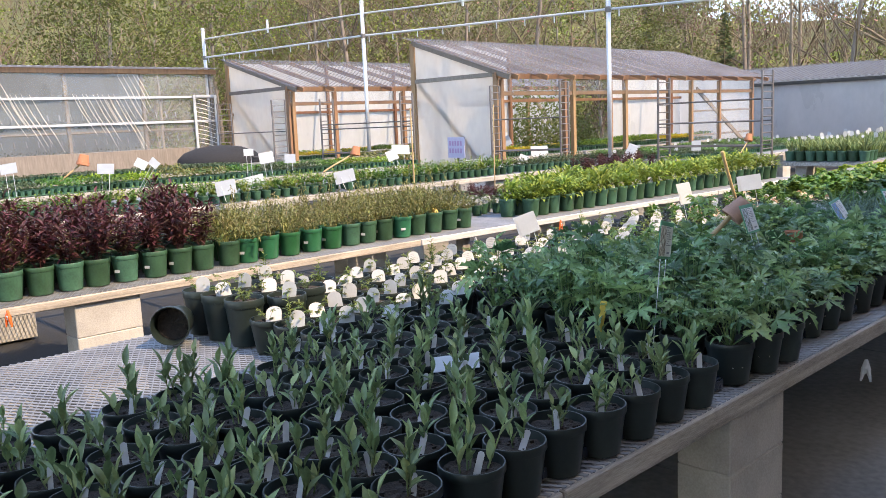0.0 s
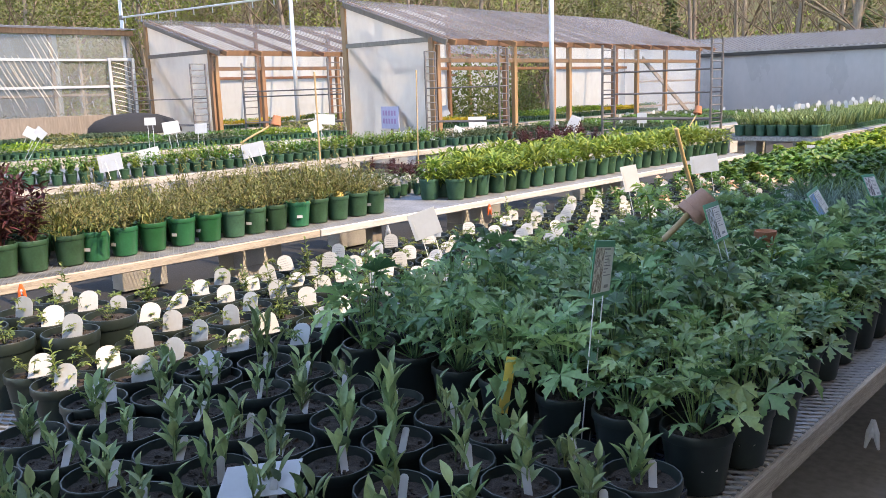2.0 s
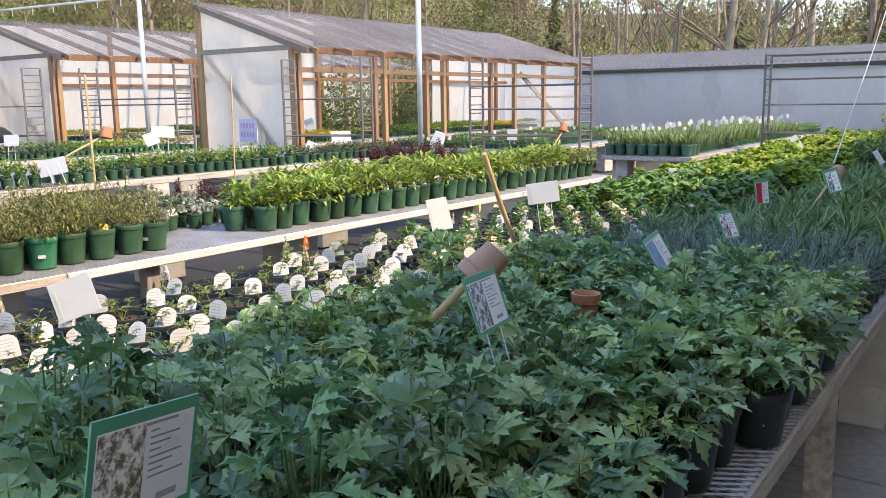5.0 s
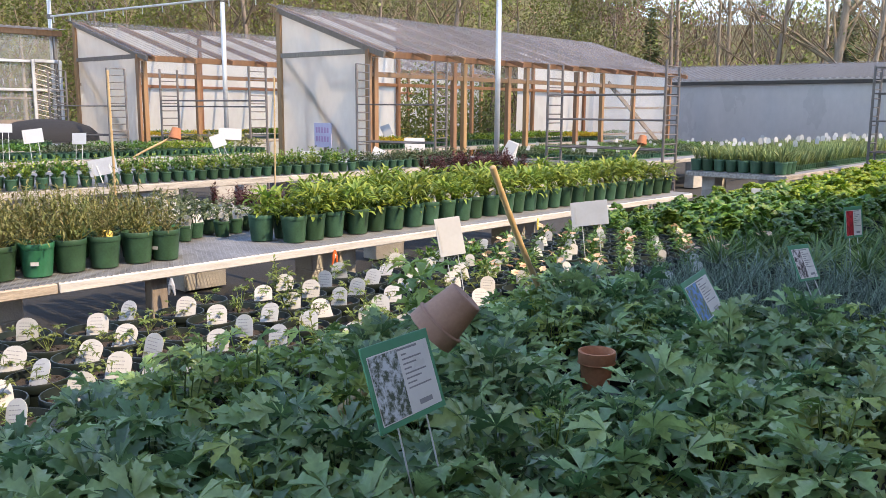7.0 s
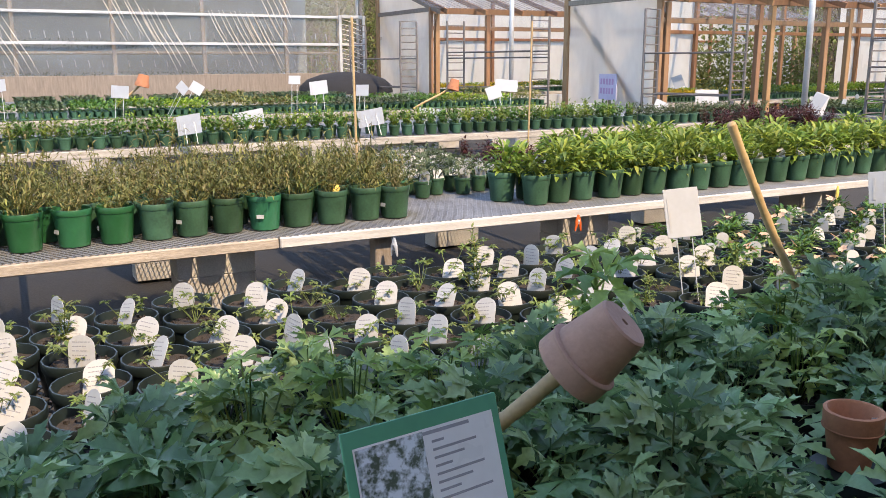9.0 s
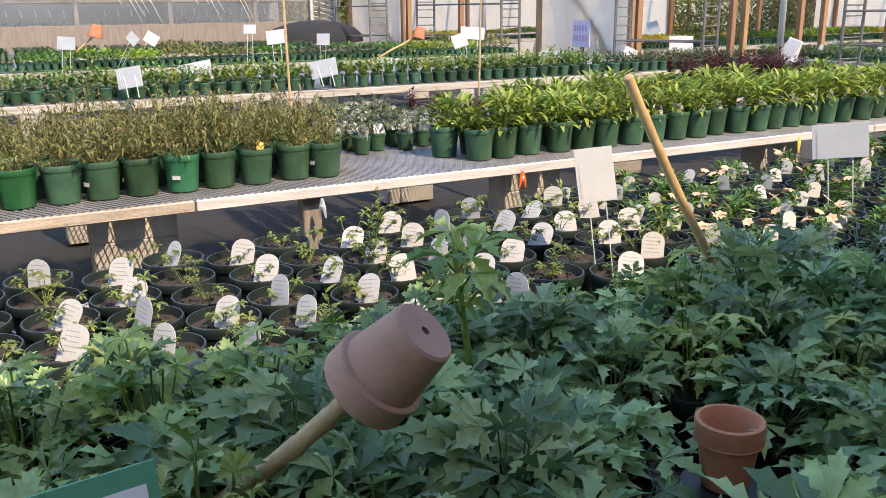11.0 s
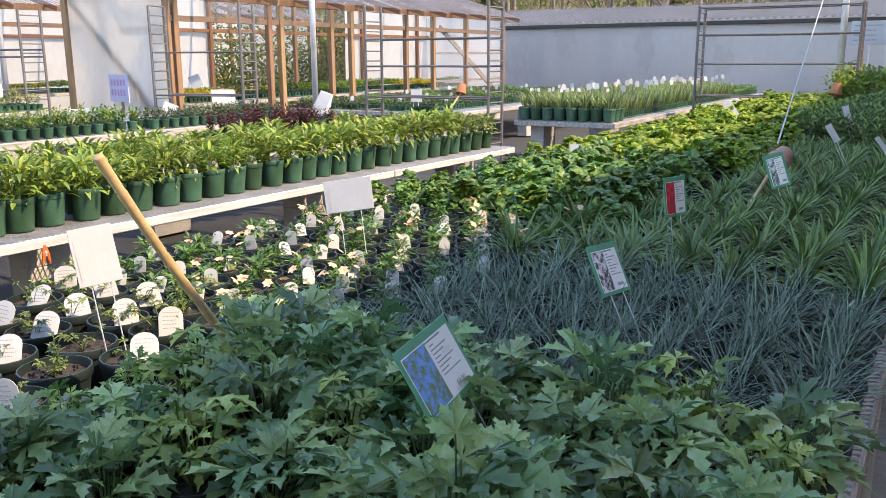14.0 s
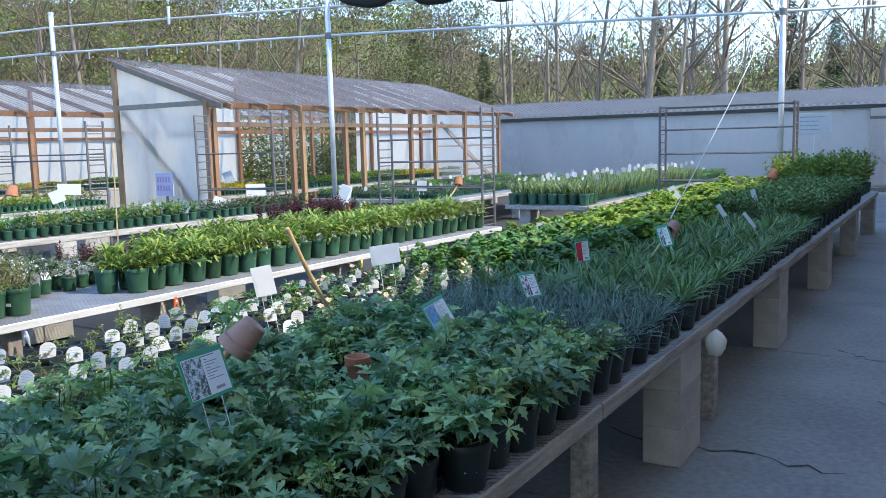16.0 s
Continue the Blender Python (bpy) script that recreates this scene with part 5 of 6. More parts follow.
for x, y in rows_of(-1.9, -0.72, 0.95, 1.75, 0.155):
    x, y = on_bench2(x, y)
    potted("potted_dusky_plant", POT_MINI, SOIL_MINI, 0.086, DU, x, y, BT, "small grey-green plant with a white label", "small plants behind the gap", 1.1, tag=TAG_ARCH, tag_turn=1.0)

# ---- benches further off ----
MG = [mk_bush(320 + k, M_BRIGHT if k % 2 else M_STRAW, 10, 0.15, 0.085, 0.045, 0.02, 0.025, 0.2) for k in range(4)]
DM = [mk_bush(330 + k, M_DUSTY, 10, 0.12, 0.08, 0.04, 0.016, 0.025, 0.2) for k in range(3)]
B3R = radians(-3.0)
for j in range(3):
    for k in range(88):
        xl, yl = -0.1 - j * 0.16, -4.4 + k * 0.133 + (0.06 if j % 2 else 0)
        if 2.05 < yl < 2.25 or 5.2 < yl < 5.35:
            continue
        x, y = -3.75 + xl * math.cos(B3R) - yl * math.sin(B3R), xl * math.sin(B3R) + yl * math.cos(B3R)
        dark = yl > 5.4 or (j > 1 and yl < -1)
        potted("potted_small_plant", POT_MINI, None, 0.086, DM if dark else MG, x, y, 0.745, "small dusky plant in a dark green pot" if dark else "small bright green plant in a dark green pot", "small plants on the third bench", 1.15)


def tray_meshes(seed, mat, h, spiky=False, nx=4, ny=6):
    """A nursery tray 0.36 by 0.54: its cells and what grows in them."""
    r = random.Random(seed)
    t, g = Geo(), Geo()
    t.cbox(-0.18, 0.18, -0.27, 0.27, 0.0, 0.012, 0.003)
    for i in range(nx):
        for j in range(ny):
            x, y = -0.18 + (i + 0.5) * 0.36 / nx, -0.27 + (j + 0.5) * 0.54 / ny
            t.lathe([(0.028, 0.012), (0.04, 0.075), (0.043, 0.08), (0.036, 0.078), (0.0, 0.07)], 8, Matrix.Translation((x, y, 0)))
            for k in range(9 if spiky else 12):
                a = r.uniform(0, 6.28)
                if spiky:
                    lance(g, frame_at((x, y, 0.07), a, radians(r.uniform(62, 88))), h * r.uniform(0.6, 1.15), 0.018, 0.3, 0.3, 3)
                else:
                    q = r.uniform(0, 0.05)
                    lance(g, frame_at((x + q * math.cos(a), y + q * math.sin(a), 0.07 + r.uniform(0.1, 0.8) * h), a, radians(r.uniform(-10, 60))), 0.055, 0.026, 0.5, 0.2, 3)
    return t.mesh("cell_tray", M_POT_GREEN), g.mesh("foliage", mat, True)


TRAYS = {"green": tray_meshes(1, M_STRAW, 0.1), "bright": tray_meshes(2, M_ROUND, 0.1), "dusky": tray_meshes(3, M_DUSTY, 0.08), "wispy": tray_meshes(4, M_WISP, 0.16), "spiky": tray_meshes(5, M_BULB, 0.27, True), "maroon": tray_meshes(6, M_MAROON, 0.15), "yellow": tray_meshes(7, M_PETAL_Y, 0.07)}
TRAY_LABEL = {"green": "tray of small green seedlings", "bright": "tray of yellow-green young plants", "dusky": "tray of dusky small seedlings", "wispy": "tray of olive-green young plants", "spiky": "tray of upright spiky green bulbs in pots", "maroon": "tray of maroon-leaved young plants", "yellow": "tray of small yellow flowers"}


def tray(kind, x, y, z, rz=0.0, s=1.0, tags=0):
    r = PLANT_RNG
    root = empty("plant_tray", x, y, z, rz + r.uniform(-0.03, 0.03), TRAY_LABEL[kind], "plant tray", "trays of young plants")
    c, f = TRAYS[kind]
    part("cell_tray", c, None, root)
    fo = part("foliage", f, None, root)
    fo.scale = (1, 1, s * r.uniform(0.85, 1.15))
    for _ in range(tags):
        t = part("plant_label", TAG_ARCH, None, root)
        t.location = (r.uniform(-0.15, 0.15), r.uniform(-0.25, 0.25), 0.07 + 0.22 * s * (kind == "spiky") + r.uniform(0.02, 0.08))
        t.rotation_euler = (radians(r.uniform(-20, 5)), radians(r.uniform(-15, 15)), 0.5 + r.uniform(-0.4, 0.4))
        t.scale = (0.95, 1, 1.1)


B4R = radians(-3.0)
for k in range(24):
    for j in range(2):
        xl, yl = -0.25 - j * 0.42, -6.6 + k * 0.56
        if PLANT_RNG.random() < 0.06:
            continue
        tray(("wispy", "green", "dusky", "green", "bright")[(k * 2 + j) // 3 % 5], -7.3 + xl * math.cos(B4R) - yl * math.sin(B4R), xl * math.sin(B4R) + yl * math.cos(B4R), 0.787, B4R, 1.2)
for k in range(17):
    for j in range(3 if k else 0):
        tray("spiky" if k < 13 else "green", -1.12 + j * 0.42, 9.8 + k * 0.555, 0.657, 0, 1.0, PLANT_RNG.randint(0, 2))
IR = [mk_strap(400 + k, M_BULB, 22, 0.27, 0.018, 0.4) for k in range(3)]
for k in range(3):
    for j in range(8):
        potted("potted_bulb", POT_GAL, None, 0.146, IR, -1.24 + j * 0.168, 9.6 + k * 0.17, BT, "upright spring bulb leaves in a dark green pot", "potted bulbs on the far bench", 1.0, tag=TAG_SMALL if PLANT_RNG.random() < 0.4 else None, tag_turn=0.5, tag_z=0.36)
for k in range(12):
    for j in range(6):
        tray("dusky" if (k + j) % 3 else "green", -5.95 + j * 0.48, 10.95 + k * 0.58, 0.627, 0, 1.0, 1 if PLANT_RNG.random() < 0.35 else 0)
for k in range(16):
    for j in range(2):
        if PLANT_RNG.random() < 0.15:
            continue
        tray("dusky", -10.3 - j * 0.55, -5.6 + k * 0.66, 0.827, 0, 0.8)
for k in range(22):
    for j in range(2):
        tray("green", 5.4 + j * 0.5, 6.0 + k * 0.58, 0.727, 0, 1.6)
# inside the open greenhouses
for hx, hy0, n in ((-8.9, 9.2, 17), (-15.2, 8.3, 16)):
    gb = bench(hx, hx + 1.3, hy0, hy0 + n * 0.62, 0.7, piers=[hy0 + 0.4, hy0 + n * 0.31, hy0 + n * 0.6], pier_x=(hx + 0.25, hx + 1.05), label="bench of young plants inside the greenhouse", pitch=0.1)
    for k in range(n):
        for j in range(2):
            tray(("bright", "yellow", "green", "bright")[(k // 3 + j) % 4], hx + 0.4 + j * 0.5, hy0 + 0.35 + k * 0.6, 0.707, 0, 1.4, 1 if PLANT_RNG.random() < 0.5 else 0)

# ---- signs and cards ----
M_PIC = {}
for nm, a, b in (("cream", (0.82, 0.78, 0.70), (0.16, 0.10, 0.06)), ("grey", (0.62, 0.68, 0.72), (0.06, 0.09, 0.06)), ("blue", (0.10, 0.32, 0.72), (0.13, 0.20, 0.08)), ("dark", (0.75, 0.72, 0.72), (0.05, 0.04, 0.05)), ("red", (0.70, 0.04, 0.06), (0.35, 0.02, 0.03))):
    M_PIC[nm] = material("printed_photo_" + nm, a, 0.4, scale=60, fine=220, bump=0, second=b, spec=0.5, band=(0.43, 0.57))
CARDS = [
    ('cream', (3.256, -1.858, 1.106), (-0.295, 0.940, -0.173), (0.009, 0.199, 0.980), 0.190, 0.130),
    ('grey', (3.075, -0.846, 1.062), (-0.161, 0.986, -0.033), (-0.338, 0.021, 0.941), 0.178, 0.130),
    ('blue', (2.979, 0.455, 0.962), (-0.103, 0.992, 0.078), (-0.479, -0.236, 0.846), 0.190, 0.134),
    ('dark', (2.973, 1.294, 0.950), (0.234, 0.972, -0.023), (-0.454, 0.041, 0.890), 0.125, 0.132),
    ('red', (2.883, 2.187, 1.001), (0.352, 0.936, 0.015), (-0.206, -0.182, 0.962), 0.121, 0.137),
    ('grey', (3.023, 3.307, 0.970), (0.818, 0.507, 0.271), (-0.341, 0.049, 0.939), 0.090, 0.154),
    ('white', (3.085, 4.656, 1.033), (0.708, 0.503, 0.495), (-0.533, -0.078, 0.842), 0.039, 0.112),
    ('white', (3.380, 4.283, 0.997), (0.664, 0.495, 0.561), (-0.588, -0.118, 0.800), 0.026, 0.137),
    ('white', (2.956, 6.606, 1.022), (0.826, 0.505, 0.249), (-0.322, 0.061, 0.945), 0.051, 0.132),
    ('white', (2.109, -1.238, 1.030), (0.713, 0.623, 0.321), (-0.379, -0.042, 0.924), 0.108, 0.101),
    ('white', (1.958, 0.558, 1.017), (0.475, 0.874, 0.100), (-0.289, 0.048, 0.956), 0.099, 0.140),
    ('white', (1.854, 1.689, 0.995), (0.859, 0.494, 0.133), (-0.219, 0.122, 0.968), 0.172, 0.115),
    ('white', (1.624, 4.374, 0.843), (0.879, 0.476, 0.014), (-0.113, 0.181, 0.977), 0.078, 0.163),
    ('white', (1.829, 7.717, 0.971), (0.682, 0.499, 0.535), (-0.566, -0.102, 0.818), 0.089, 0.169),
    ('white', (-4.099, 1.069, 0.916), (0.446, 0.875, 0.188), (-0.332, -0.033, 0.943), 0.289, 0.180),
    ('white', (-4.099, 2.982, 0.871), (0.521, 0.850, -0.079), (-0.196, 0.209, 0.958), 0.253, 0.202),
    ('white', (-4.099, 4.089, 0.816), (0.521, 0.850, -0.079), (-0.196, 0.209, 0.958), 0.251, 0.191),
    ('white', (-4.099, 4.981, 0.869), (0.497, 0.867, 0.021), (-0.249, 0.119, 0.961), 0.250, 0.200),
    ('white', (-4.100, 5.741, 0.730), (0.468, 0.875, 0.122), (-0.300, 0.028, 0.954), 0.248, 0.209),
    ('white', (-4.099, 6.110, 0.856), (0.556, 0.719, -0.417), (0.003, 0.500, 0.866), 0.159, 0.239),
    ('white', (-5.901, 8.767, 0.898), (0.506, 0.863, -0.012), (-0.232, 0.150, 0.961), 0.356, 0.212),
    ('white', (-5.899, 5.081, 1.127), (0.517, 0.854, -0.063), (-0.205, 0.195, 0.959), 0.304, 0.159),
    ('white', (-5.902, 4.887, 1.040), (0.396, 0.862, 0.317), (-0.391, -0.154, 0.907), 0.187, 0.173),
    ('white', (-5.901, 2.446, 1.147), (0.468, 0.875, 0.122), (-0.300, 0.028, 0.954), 0.211, 0.160),
    ('white', (-5.899, 2.152, 1.240), (0.506, 0.863, -0.012), (-0.232, 0.150, 0.961), 0.138, 0.100),
    ('white', (-8.001, 1.507, 1.107), (0.554, 0.672, -0.491), (0.052, 0.561, 0.826), 0.182, 0.145),
    ('white', (-8.000, 10.192, 1.065), (0.396, 0.862, 0.317), (-0.391, -0.154, 0.907), 0.201, 0.222),
    ('white', (-3.000, 7.601, 0.933), (0.554, 0.760, -0.340), (-0.045, 0.436, 0.899), 0.162, 0.259),
    ('white', (-2.999, 7.531, 0.921), (0.838, 0.346, -0.421), (0.289, 0.373, 0.882), 0.151, 0.275),
    ('white', (-2.999, 9.680, 0.928), (0.882, 0.472, -0.009), (-0.093, 0.192, 0.977), 0.162, 0.178),
    ('white', (-4.102, 5.619, 0.698), (0.870, 0.486, 0.076), (-0.169, 0.150, 0.974), 0.245, 0.221),
    ('white', (-4.098, 4.950, 0.867), (0.873, 0.484, 0.059), (-0.154, 0.158, 0.975), 0.263, 0.195),
    ('white', (-6.501, 0.310, 1.124), (0.702, 0.711, -0.044), (-0.075, 0.135, 0.988), 0.228, 0.137),
    ('white', (-6.496, -0.907, 1.209), (0.678, 0.724, 0.128), (-0.195, 0.009, 0.981), 0.210, 0.126),
    ('white', (-6.499, 1.000, 1.155), (0.586, 0.458, -0.669), (0.394, 0.560, 0.729), 0.142, 0.111),
    ('white', (-3.598, 0.412, 0.933), (0.671, 0.724, 0.162), (-0.219, -0.016, 0.976), 0.226, 0.163),
    ('white', (-3.601, 2.080, 0.932), (0.663, 0.723, 0.196), (-0.242, -0.041, 0.969), 0.254, 0.155),
    ('white', (-6.503, 3.268, 1.085), (0.752, 0.659, 0.007), (-0.112, 0.118, 0.987), 0.177, 0.141),
    ('white', (-6.499, 15.261, 0.551), (0.752, 0.659, 0.007), (-0.112, 0.118, 0.987), 0.327, 0.235),
]


def card(kind, centre, right, up, w, h):
    """A plant card or a blank sign on two wire legs."""
    c, r, u = Vector(centre), Vector(right).normalized(), Vector(up)
    u = (u - r * u.dot(r)).normalized()
    n = r.cross(u)
    m = Matrix(((r.x, u.x, n.x, c.x), (r.y, u.y, n.y, c.y), (r.z, u.z, n.z, c.z), (0, 0, 0, 1)))
    plain = kind == "white"
    root = new("price_sign" if plain else "plant_card")
    root.matrix_world = m
    tagged(root, "blank white price sign seen from behind on wire legs" if plain else "green-bordered plant card with a photo and a price on wire legs", "sign", "blank signs" if plain else "plant cards")
    part("board", Geo().cbox(-w / 2, w / 2, -h / 2, h / 2, -0.0015, 0.0015, 0.0006), M_PAPER if plain else M_FRAME_GREEN, root)
    if plain:
        part("clip_strip", Geo().box(-w * 0.42, -w * 0.36, -h * 0.4, h * 0.3, 0.0016, 0.003), M_TAG, root)
    else:
        e = 0.07 * h
        part("paper", Geo().box(-w / 2 + e, w / 2 - e, -h / 2 + e, h / 2 - e * 1.7, 0.0016, 0.002), M_CARD, root)
        part("photo", Geo().box(-w / 2 + e * 1.2, -w * 0.03, -h / 2 + e * 1.2, h / 2 - e * 1.9, 0.0021, 0.0024), M_PIC[kind], root, "printed plant photo")
        g = Geo()
        for k in range(8):
            y = h * (0.27 - k * 0.058)
            x1 = w * (0.1 + 0.3 * ((k * 37) % 10) / 10)
            g.box(w * 0.02, x1, y, y + h * 0.018, 0.0021, 0.0023)
        g.box(-w * 0.25, w * 0.28, h * 0.335, h * 0.36, 0.0021, 0.0023)
        part("lettering", g, M_INK, root, "lines of small print")
        if kind == "blue":
            cu = bpy.data.curves.new("price", "FONT")
            cu.body, cu.size, cu.align_x = "$8.00", h * 0.11, "CENTER"
            t = new("price", cu)
            cu.materials.append(M_INK)
            t.parent, t.location = root, (w * 0.22, -h * 0.36, 0.0026)
        else:
            part("price", Geo().box(w * 0.12, w * 0.32, -h * 0.36, -h * 0.3, 0.0021, 0.0023), M_INK, root, "price figures")
    inv = m.inverted()
    foot = 0.66 if c.x > 1 else 0.78
    foot = min(foot, c.z - 0.15)
    for s in (-0.22, 0.22):
        a = m @ Vector((w * s, h * 0.2 if plain else -h * 0.1, -0.003))
        lean = Vector((u.x, u.y, 0)) * 0.35
        b = Vector((a.x - lean.x, a.y - lean.y, foot))
        part("wire_leg", Geo().tube([inv @ a, inv @ b], 0.0016 if c.x > 1 else 0.003, 5), M_STEEL, root)


for row in CARDS:
    card(*row)

# ---- canes, terracotta and small clutter ----


def cane(a, b, r, label):
    ob = new("bamboo_cane")
    tagged(ob, label, "cane", "canes")
    a, b = Vector(a), Vector(b)
    pts, rad = [], []
    n = 9
    for k in range(n + 1):
        u = k / n
        p = a.lerp(b, u) + Vector((0, 0, 0.006 * math.sin(u * 7)))
        pts += [p, p + (b - a) * 0.004]
        rad += [r * (1.0 + 0.12), r]
    part("stem", Geo().tube(pts, rad, 9), M_BAMBOO, ob, smooth=True)
    return ob


def terracotta(m, rt, rb, h, mat, label, hole=True):
    """A terracotta pot: collar, tapered wall, base with a hole."""
    root = new("terracotta_pot")
    root.matrix_world = m
    tagged(root, label, "flower pot", "terracotta pots")
    t = rt * 0.12
    g = Geo().lathe([(0.14 * rb, 0.0), (rb - 0.003, 0.0), (rb, 0.003), (rb + (rt - rb) * 0.62, h * 0.68), (rt * 0.965, h * 0.69), (rt * 0.98, h * 0.71), (rt, h * 0.99), (rt - 0.003, h), (rt - t, h), (rt - t - 0.002, h * 0.97), (rb - t * 0.6, h * 0.08), (0.14 * rb, h * 0.07), (0.14 * rb, 0.0)], 40)
    part("body", g.mesh("body", mat, True, True), None, root)
    part("collar", Geo().lathe([(rt * 0.955, h * 0.685), (rt * 1.012, h * 0.692), (rt * 1.016, h * 0.71), (rt * 1.002, h * 0.725)], 40), mat, root, "rounded rim collar", True)
    return root


cane((2.325, 0.72, 0.68), (2.35, 0.30, 1.295), 0.0095, "pale bamboo cane leaning out of the pots")
cane((2.535, -0.725, 0.68), (2.835, -0.458, 1.06), 0.0115, "thick bamboo cane with a clay pot hung on it")
axis = Vector((0.057, 0.052, 0.08)).normalized()
turn = (-axis).to_track_quat("Z", "Y").to_matrix().to_4x4()
terracotta(Matrix.Translation(Vector((2.803, -0.487, 1.014)) + axis * 0.11) @ turn, 0.057, 0.04, 0.11, M_TERRA_OLD, "dusty clay pot upside down on a cane")
up_pot = new("nursery_pot")
up_pot.matrix_world = pose(2.915, 0.0, BT + 0.14, 180)
tagged(up_pot, "black nursery pot upside down with a clay pot on it", "flower pot")
part("body", POT_MED, None, up_pot)
terracotta(pose(2.915, 0.0, BT + 0.139), 0.046, 0.032, 0.1, M_TERRA, "small orange clay pot standing among the leaves")
st = new("price_sticker", Geo().box(-0.012, 0.012, -0.0006, 0, -0.01, 0.01).mesh("price_sticker", M_TAG))
st.location, st.rotation_euler = (2.948, 0.016, BT + 0.224), (0.2, 0, 0.9)
tagged(st, "white price sticker inside a clay pot rim", "sticker")
cane((2.87, 3.15, 0.68), (2.97, 3.62, 0.985), 0.008, "bamboo cane with a clay pot on top")
ax2 = Vector((0.25, 0.8, 0.45)).normalized()
terracotta(Matrix.Translation(Vector((2.97, 3.6, 0.97)) + ax2 * 0.09) @ (-ax2).to_track_quat("Z", "Y").to_matrix().to_4x4(), 0.058, 0.04, 0.1, M_TERRA_OLD, "clay pot upside down on a cane")
cane((2.25, 10.7, 0.68), (2.4, 10.85, 1.05), 0.01, "cane with an orange clay pot on top")
terracotta(Matrix.Translation((2.4, 10.85, 1.13)) @ pose(0, 0, 0, 170, 10, 0), 0.075, 0.05, 0.14, M_TERRA, "orange clay pot upside down on a cane")
cane((-0.9, 0.78, 0.68), (-0.9, 0.77, 1.68), 0.007, "thin upright cane among the wispy plants")
cane((-1.2, 2.2, 0.68), (-1.2, 2.22, 1.7), 0.006, "thin upright cane among the plants")
cane((-0.7, 6.28, 0.66), (-0.67, 6.9, 1.11), 0.008, "bamboo cane with an orange clay pot on its tip")
terracotta(Matrix.Translation((-0.67, 6.93, 1.2)) @ pose(0, 0, 0, 160, 0, 0), 0.055, 0.04, 0.1, M_TERRA, "orange clay pot upside down on a cane")
cane((-6.9, 4.2, 0.8), (-6.6, 4.7, 1.12), 0.014, "short cane with an orange pot")
terracotta(Matrix.Translation((-6.6, 4.7, 1.2)) @ pose(0, 0, 0, 165, 0, 0), 0.085, 0.06, 0.15, M_TERRA, "orange clay pot upside down on a cane")
cane((-9.2, 0.6, 0.8), (-8.9, 1.0, 1.2), 0.014, "short cane with an orange pot")
terracotta(Matrix.Translation((-8.9, 1.0, 1.28)) @ pose(0, 0, 0, 165, 0, 0), 0.1, 0.07, 0.17, M_TERRA, "orange clay pot upside down on a cane")
# string tied from the cane to the truss
tagged(new("string", Geo().tube([(2.95, 3.7, 1.05), (2.75, 6.5, 2.0), (2.3, 12.1, 3.9)], 0.004, 4).mesh("string", M_TAG)), "thin white string rising to the truss", "string")

# black pot lying on the mesh
lying = new("nursery_pot")
lying.matrix_world = Matrix.Translation((1.37, -2.74, BT + 0.083)) @ Matrix.Rotation(radians(-40), 4, "Z") @ Matrix.Rotation(radians(86), 4, "Y")
tagged(lying, "black nursery pot lying on its side on the mesh", "flower pot")
part("body", pot_mesh("body", 0.083, 0.062, 0.19, M_POT_BLACK), None, lying)
part("dry_soil", soil_mesh(0.07, 0.12, 9), None, lying)

# fallen card among the seedlings
fc = new("fallen_card", Geo().cbox(-0.075, 0.075, -0.055, 0.055, -0.001, 0.001, 0.0005).mesh("fallen_card", M_PAPER))
fc.location, fc.rotation_euler = (2.99, -2.65, BT + 0.15), (radians(9), radians(-5), 0.75)
tagged(fc, "white plant card fallen flat across the pots", "card")
fs = new("yellow_stake", Geo().cbox(-0.012, 0.012, -0.001, 0.001, 0, 0.15, 0.0005).mesh("yellow_stake", M_TAG_YELLOW))
fs.location, fs.rotation_euler = (3.05, -1.98, BT + 0.085), (0.1, 0.15, 0.8)
tagged(fs, "yellow plastic plant stake", "label")

# clamp lights along the bench edges
def clip_light(x, y, z, mat, label):
    root = empty("bench_clip", x, y, z, PLANT_RNG.uniform(0, 6), label, "clip", "bench clips")
    for s in (-1, 1):
        part("jaw", Geo().tube([(0, 0, 0.03), (s * 0.008, 0, -0.01), (s * 0.018, 0, -0.06)], [0.006, 0.011, 0.004], 7), mat, root)
    part("spring", Geo().lathe([(0.009, -0.012), (0.012, -0.004), (0.009, 0.004)], 10), M_STEEL, root)
    part("bulb", Geo().lathe([(0.0, -0.03), (0.009, -0.02), (0.009, 0.0), (0.006, 0.012)], 10), M_TAG, root, "white grip")


for x, y, z, mat, lab in ((0.03, -3.04, 0.63, M_ORANGE, "orange clip hanging on the bench edge"), (0.03, -1.92, 0.63, M_ORANGE, "orange clip hanging on the bench edge"), (0.05, 0.56, 0.57, M_STEEL, "steel clip hanging on the bench edge"), (0.08, 1.66, 0.59, M_ORANGE, "orange clip hanging on the bench edge"), (0.14, 3.74, 0.6, M_TAG_YELLOW, "yellow clip on the bench edge"), (3.62, -0.95, 0.5, M_STEEL, "steel clip hanging on the bench edge")):
    clip_light(x, y, z, mat, lab)

# pale bag hung on the bench edge over the path
bg = Geo().lathe([(0.0, -0.1), (0.05, -0.09), (0.085, -0.04), (0.09, 0.02), (0.05, 0.07), (0.015, 0.09), (0.0, 0.095)], 28)
bg.v = [tuple(Vector(v) + noise.noise_vector(Vector(v) * 14) * 0.014) for v in bg.v]
b = new("pale_bag", bg.mesh("pale_bag", material("pale_cloth", (0.62, 0.58, 0.5), 0.8, vary=0.15, bump=0.4), True))
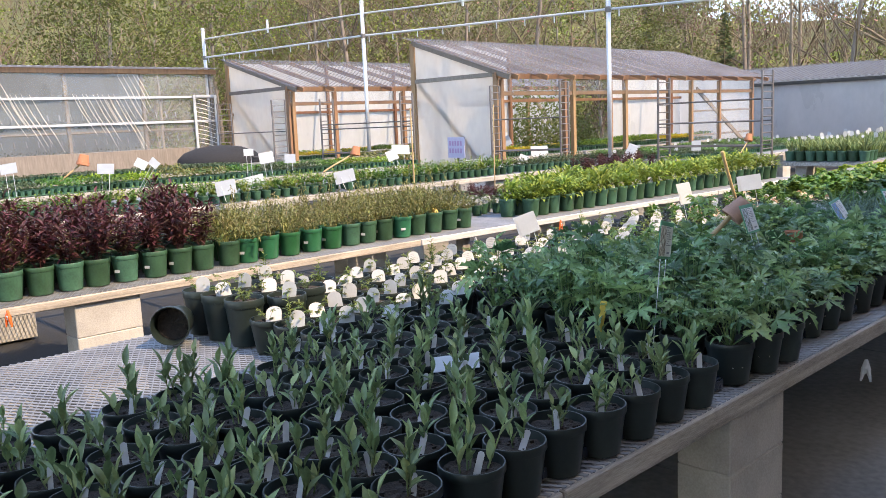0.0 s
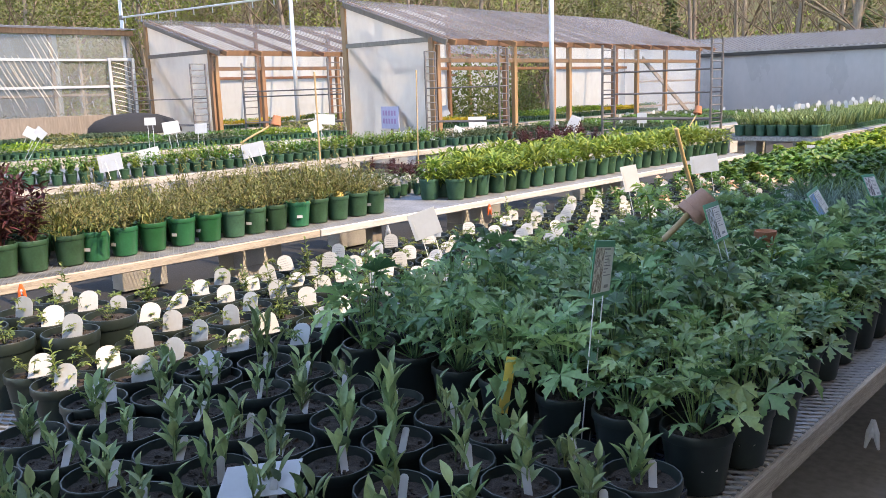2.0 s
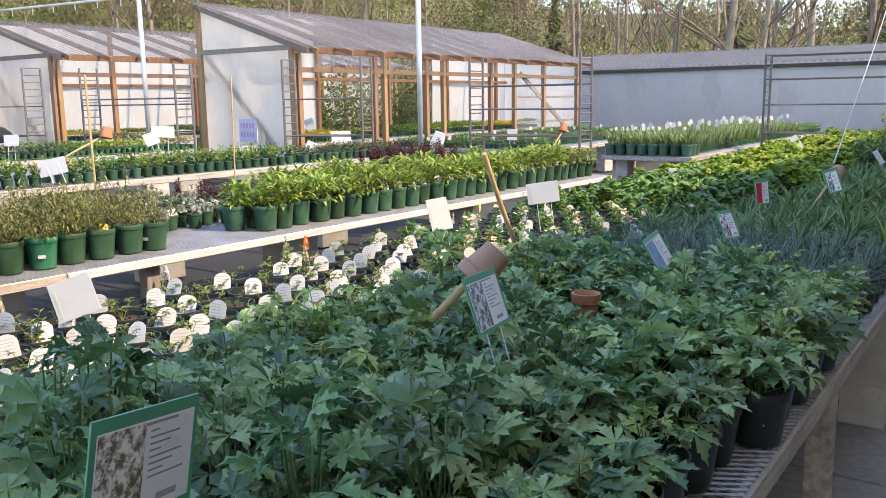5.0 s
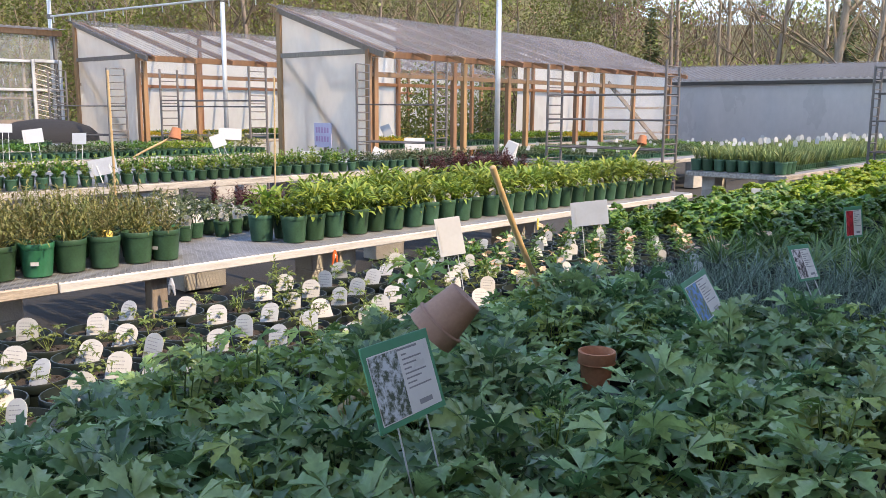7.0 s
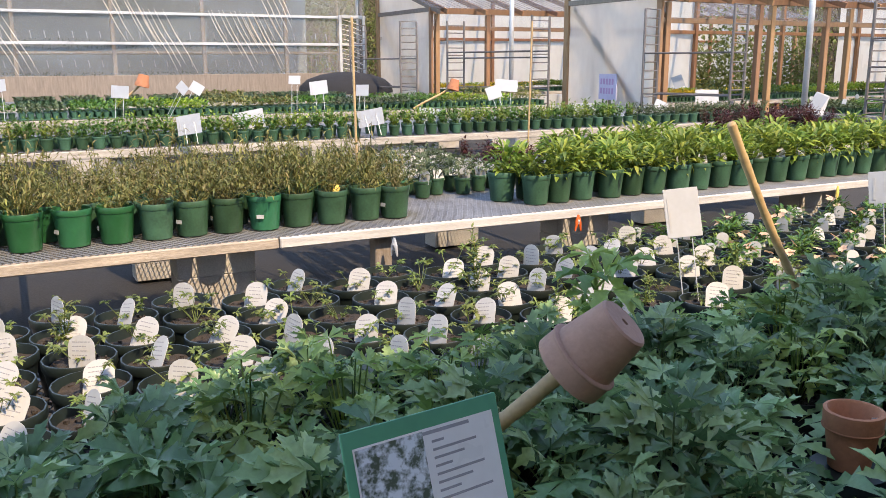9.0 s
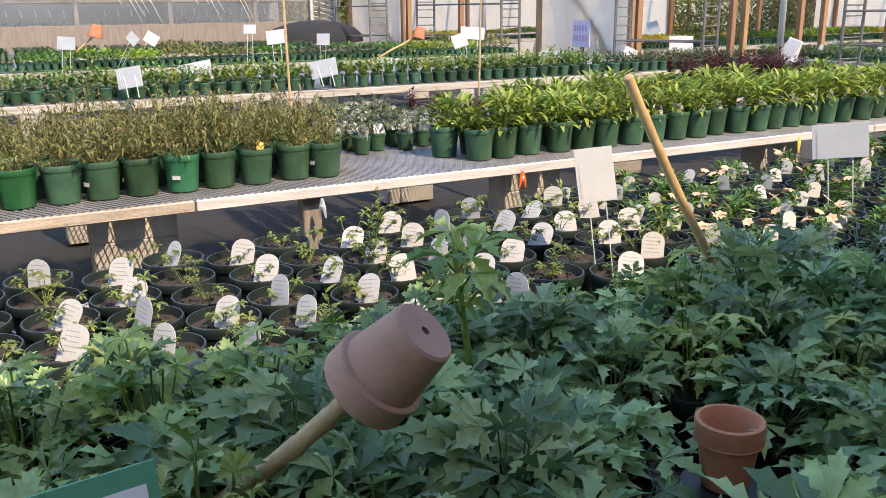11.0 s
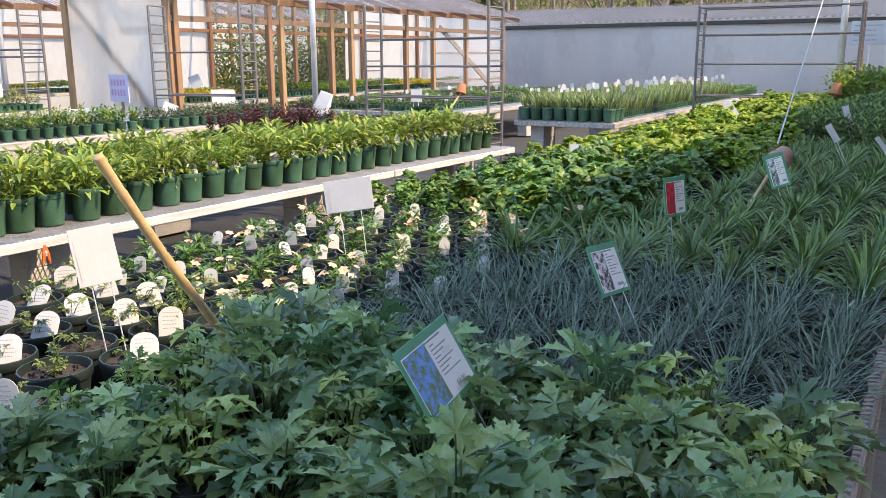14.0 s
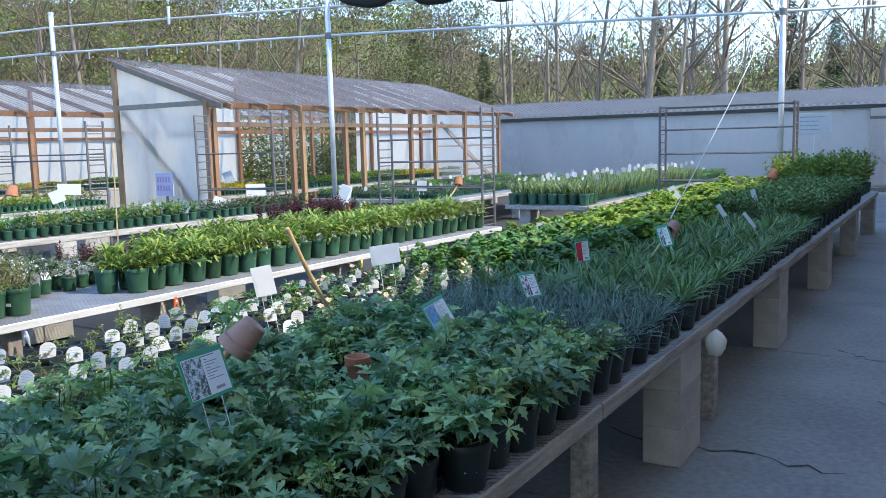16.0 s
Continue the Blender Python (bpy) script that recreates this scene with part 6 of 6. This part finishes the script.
b.location, b.scale = (3.645, 2.15, 0.55), (0.62, 0.62, 0.7)
tagged(b, "pale round bag hung on the bench edge", "bag")

# nursery trays that hold the pots
def carry_tray(x, y, w, d):
    tr = empty("carry_tray", x, y, BT, 0, "black plastic carry tray holding the pots", "tray", "carry trays")
    part("deck", Geo().cbox(-w / 2, w / 2, -d / 2, d / 2, 0.034, 0.04, 0.003), M_TRAY, tr)
    for s in (-1, 1):
        part("skirt", Geo().cbox(s * w / 2 - 0.004, s * w / 2 + 0.004, -d / 2, d / 2, 0.004, 0.034, 0.002), M_TRAY, tr)
    for s in (-1, 1):
        part("end", Geo().cbox(-w / 2 + 0.006, w / 2 - 0.006, s * d / 2 - 0.004, s * d / 2 + 0.004, 0.004, 0.034, 0.002), M_TRAY, tr)


for k in range(8):
    for j in range(3):
        if j == 0 and k < 5:
            continue
        carry_tray(2.455 + j * 0.435, -4.32 + k * 0.3135, 0.41, 0.3)
for k in range(8):
    carry_tray(3.31, -1.72 + k * 0.315, 0.36, 0.3)

# black dome and sheet by the film house, purple sign on the gable
dm = Geo().lathe([(0.95, 0.0), (0.93, 0.25), (0.78, 0.5), (0.5, 0.68), (0.2, 0.76), (0.0, 0.77)], 24)
d = new("covered_mound", dm.mesh("covered_mound", M_BLACK, True))
d.location = (-12.9, 5.7, 0.82)
d.scale = (0.9, 1.05, 0.55)
tagged(d, "heap under a black cover on the far bench", "heap")
ps = empty("hand_lettered_sign", -8.0, 8.55, 1.0, radians(-14), "pale lilac hand-lettered sign leaning on the greenhouse", "sign")
part("board", Geo().cbox(-0.34, 0.34, -0.008, 0.008, -0.22, 0.22, 0.003), material("lilac_board", (0.50, 0.47, 0.60), 0.6, vary=0.1), ps)
g = Geo()
for k in range(5):
    for j in range(2):
        g.box(-0.27 + k * 0.11, -0.2 + k * 0.11, -0.011, -0.009, -0.12 + j * 0.16, -0.02 + j * 0.16)
part("lettering", g, material("purple_paint", (0.42, 0.25, 0.42), 0.6, vary=0.15), ps)
part("prop", Geo().beam((0, 0.04, -1.05), (0, 0.04, 0.1), 0.04, 0.04), M_OLDWOOD, ps)

# notice on a stake by the far house
nt = empty("notice", 2.3, 15.5, 0, 0.05, "white notice with blue writing on a stake", "sign")
part("board", Geo().cbox(-0.3, 0.3, -0.008, 0.008, 1.62, 2.02, 0.003), M_PAPER, nt)
part("stake", Geo().tube([(0, 0.02, 0.0), (0, 0.02, 1.95)], 0.014, 7), M_STEEL, nt)
part("lettering", print_mesh(0.5, 0.32, 4, 5), None, nt).location = (0, -0.008, 1.66)

# black pots and boxes under the shed
for x, y in ((5.05, 7.3), (5.2, 8.6), (5.3, 10.0)):
    bk = empty("bucket", x, y, 0, 0, "black plastic bucket on the path edge", "bucket", "buckets")
    part("body", pot_mesh("body", 0.16, 0.13, 0.28, M_POT_BLACK), None, bk)
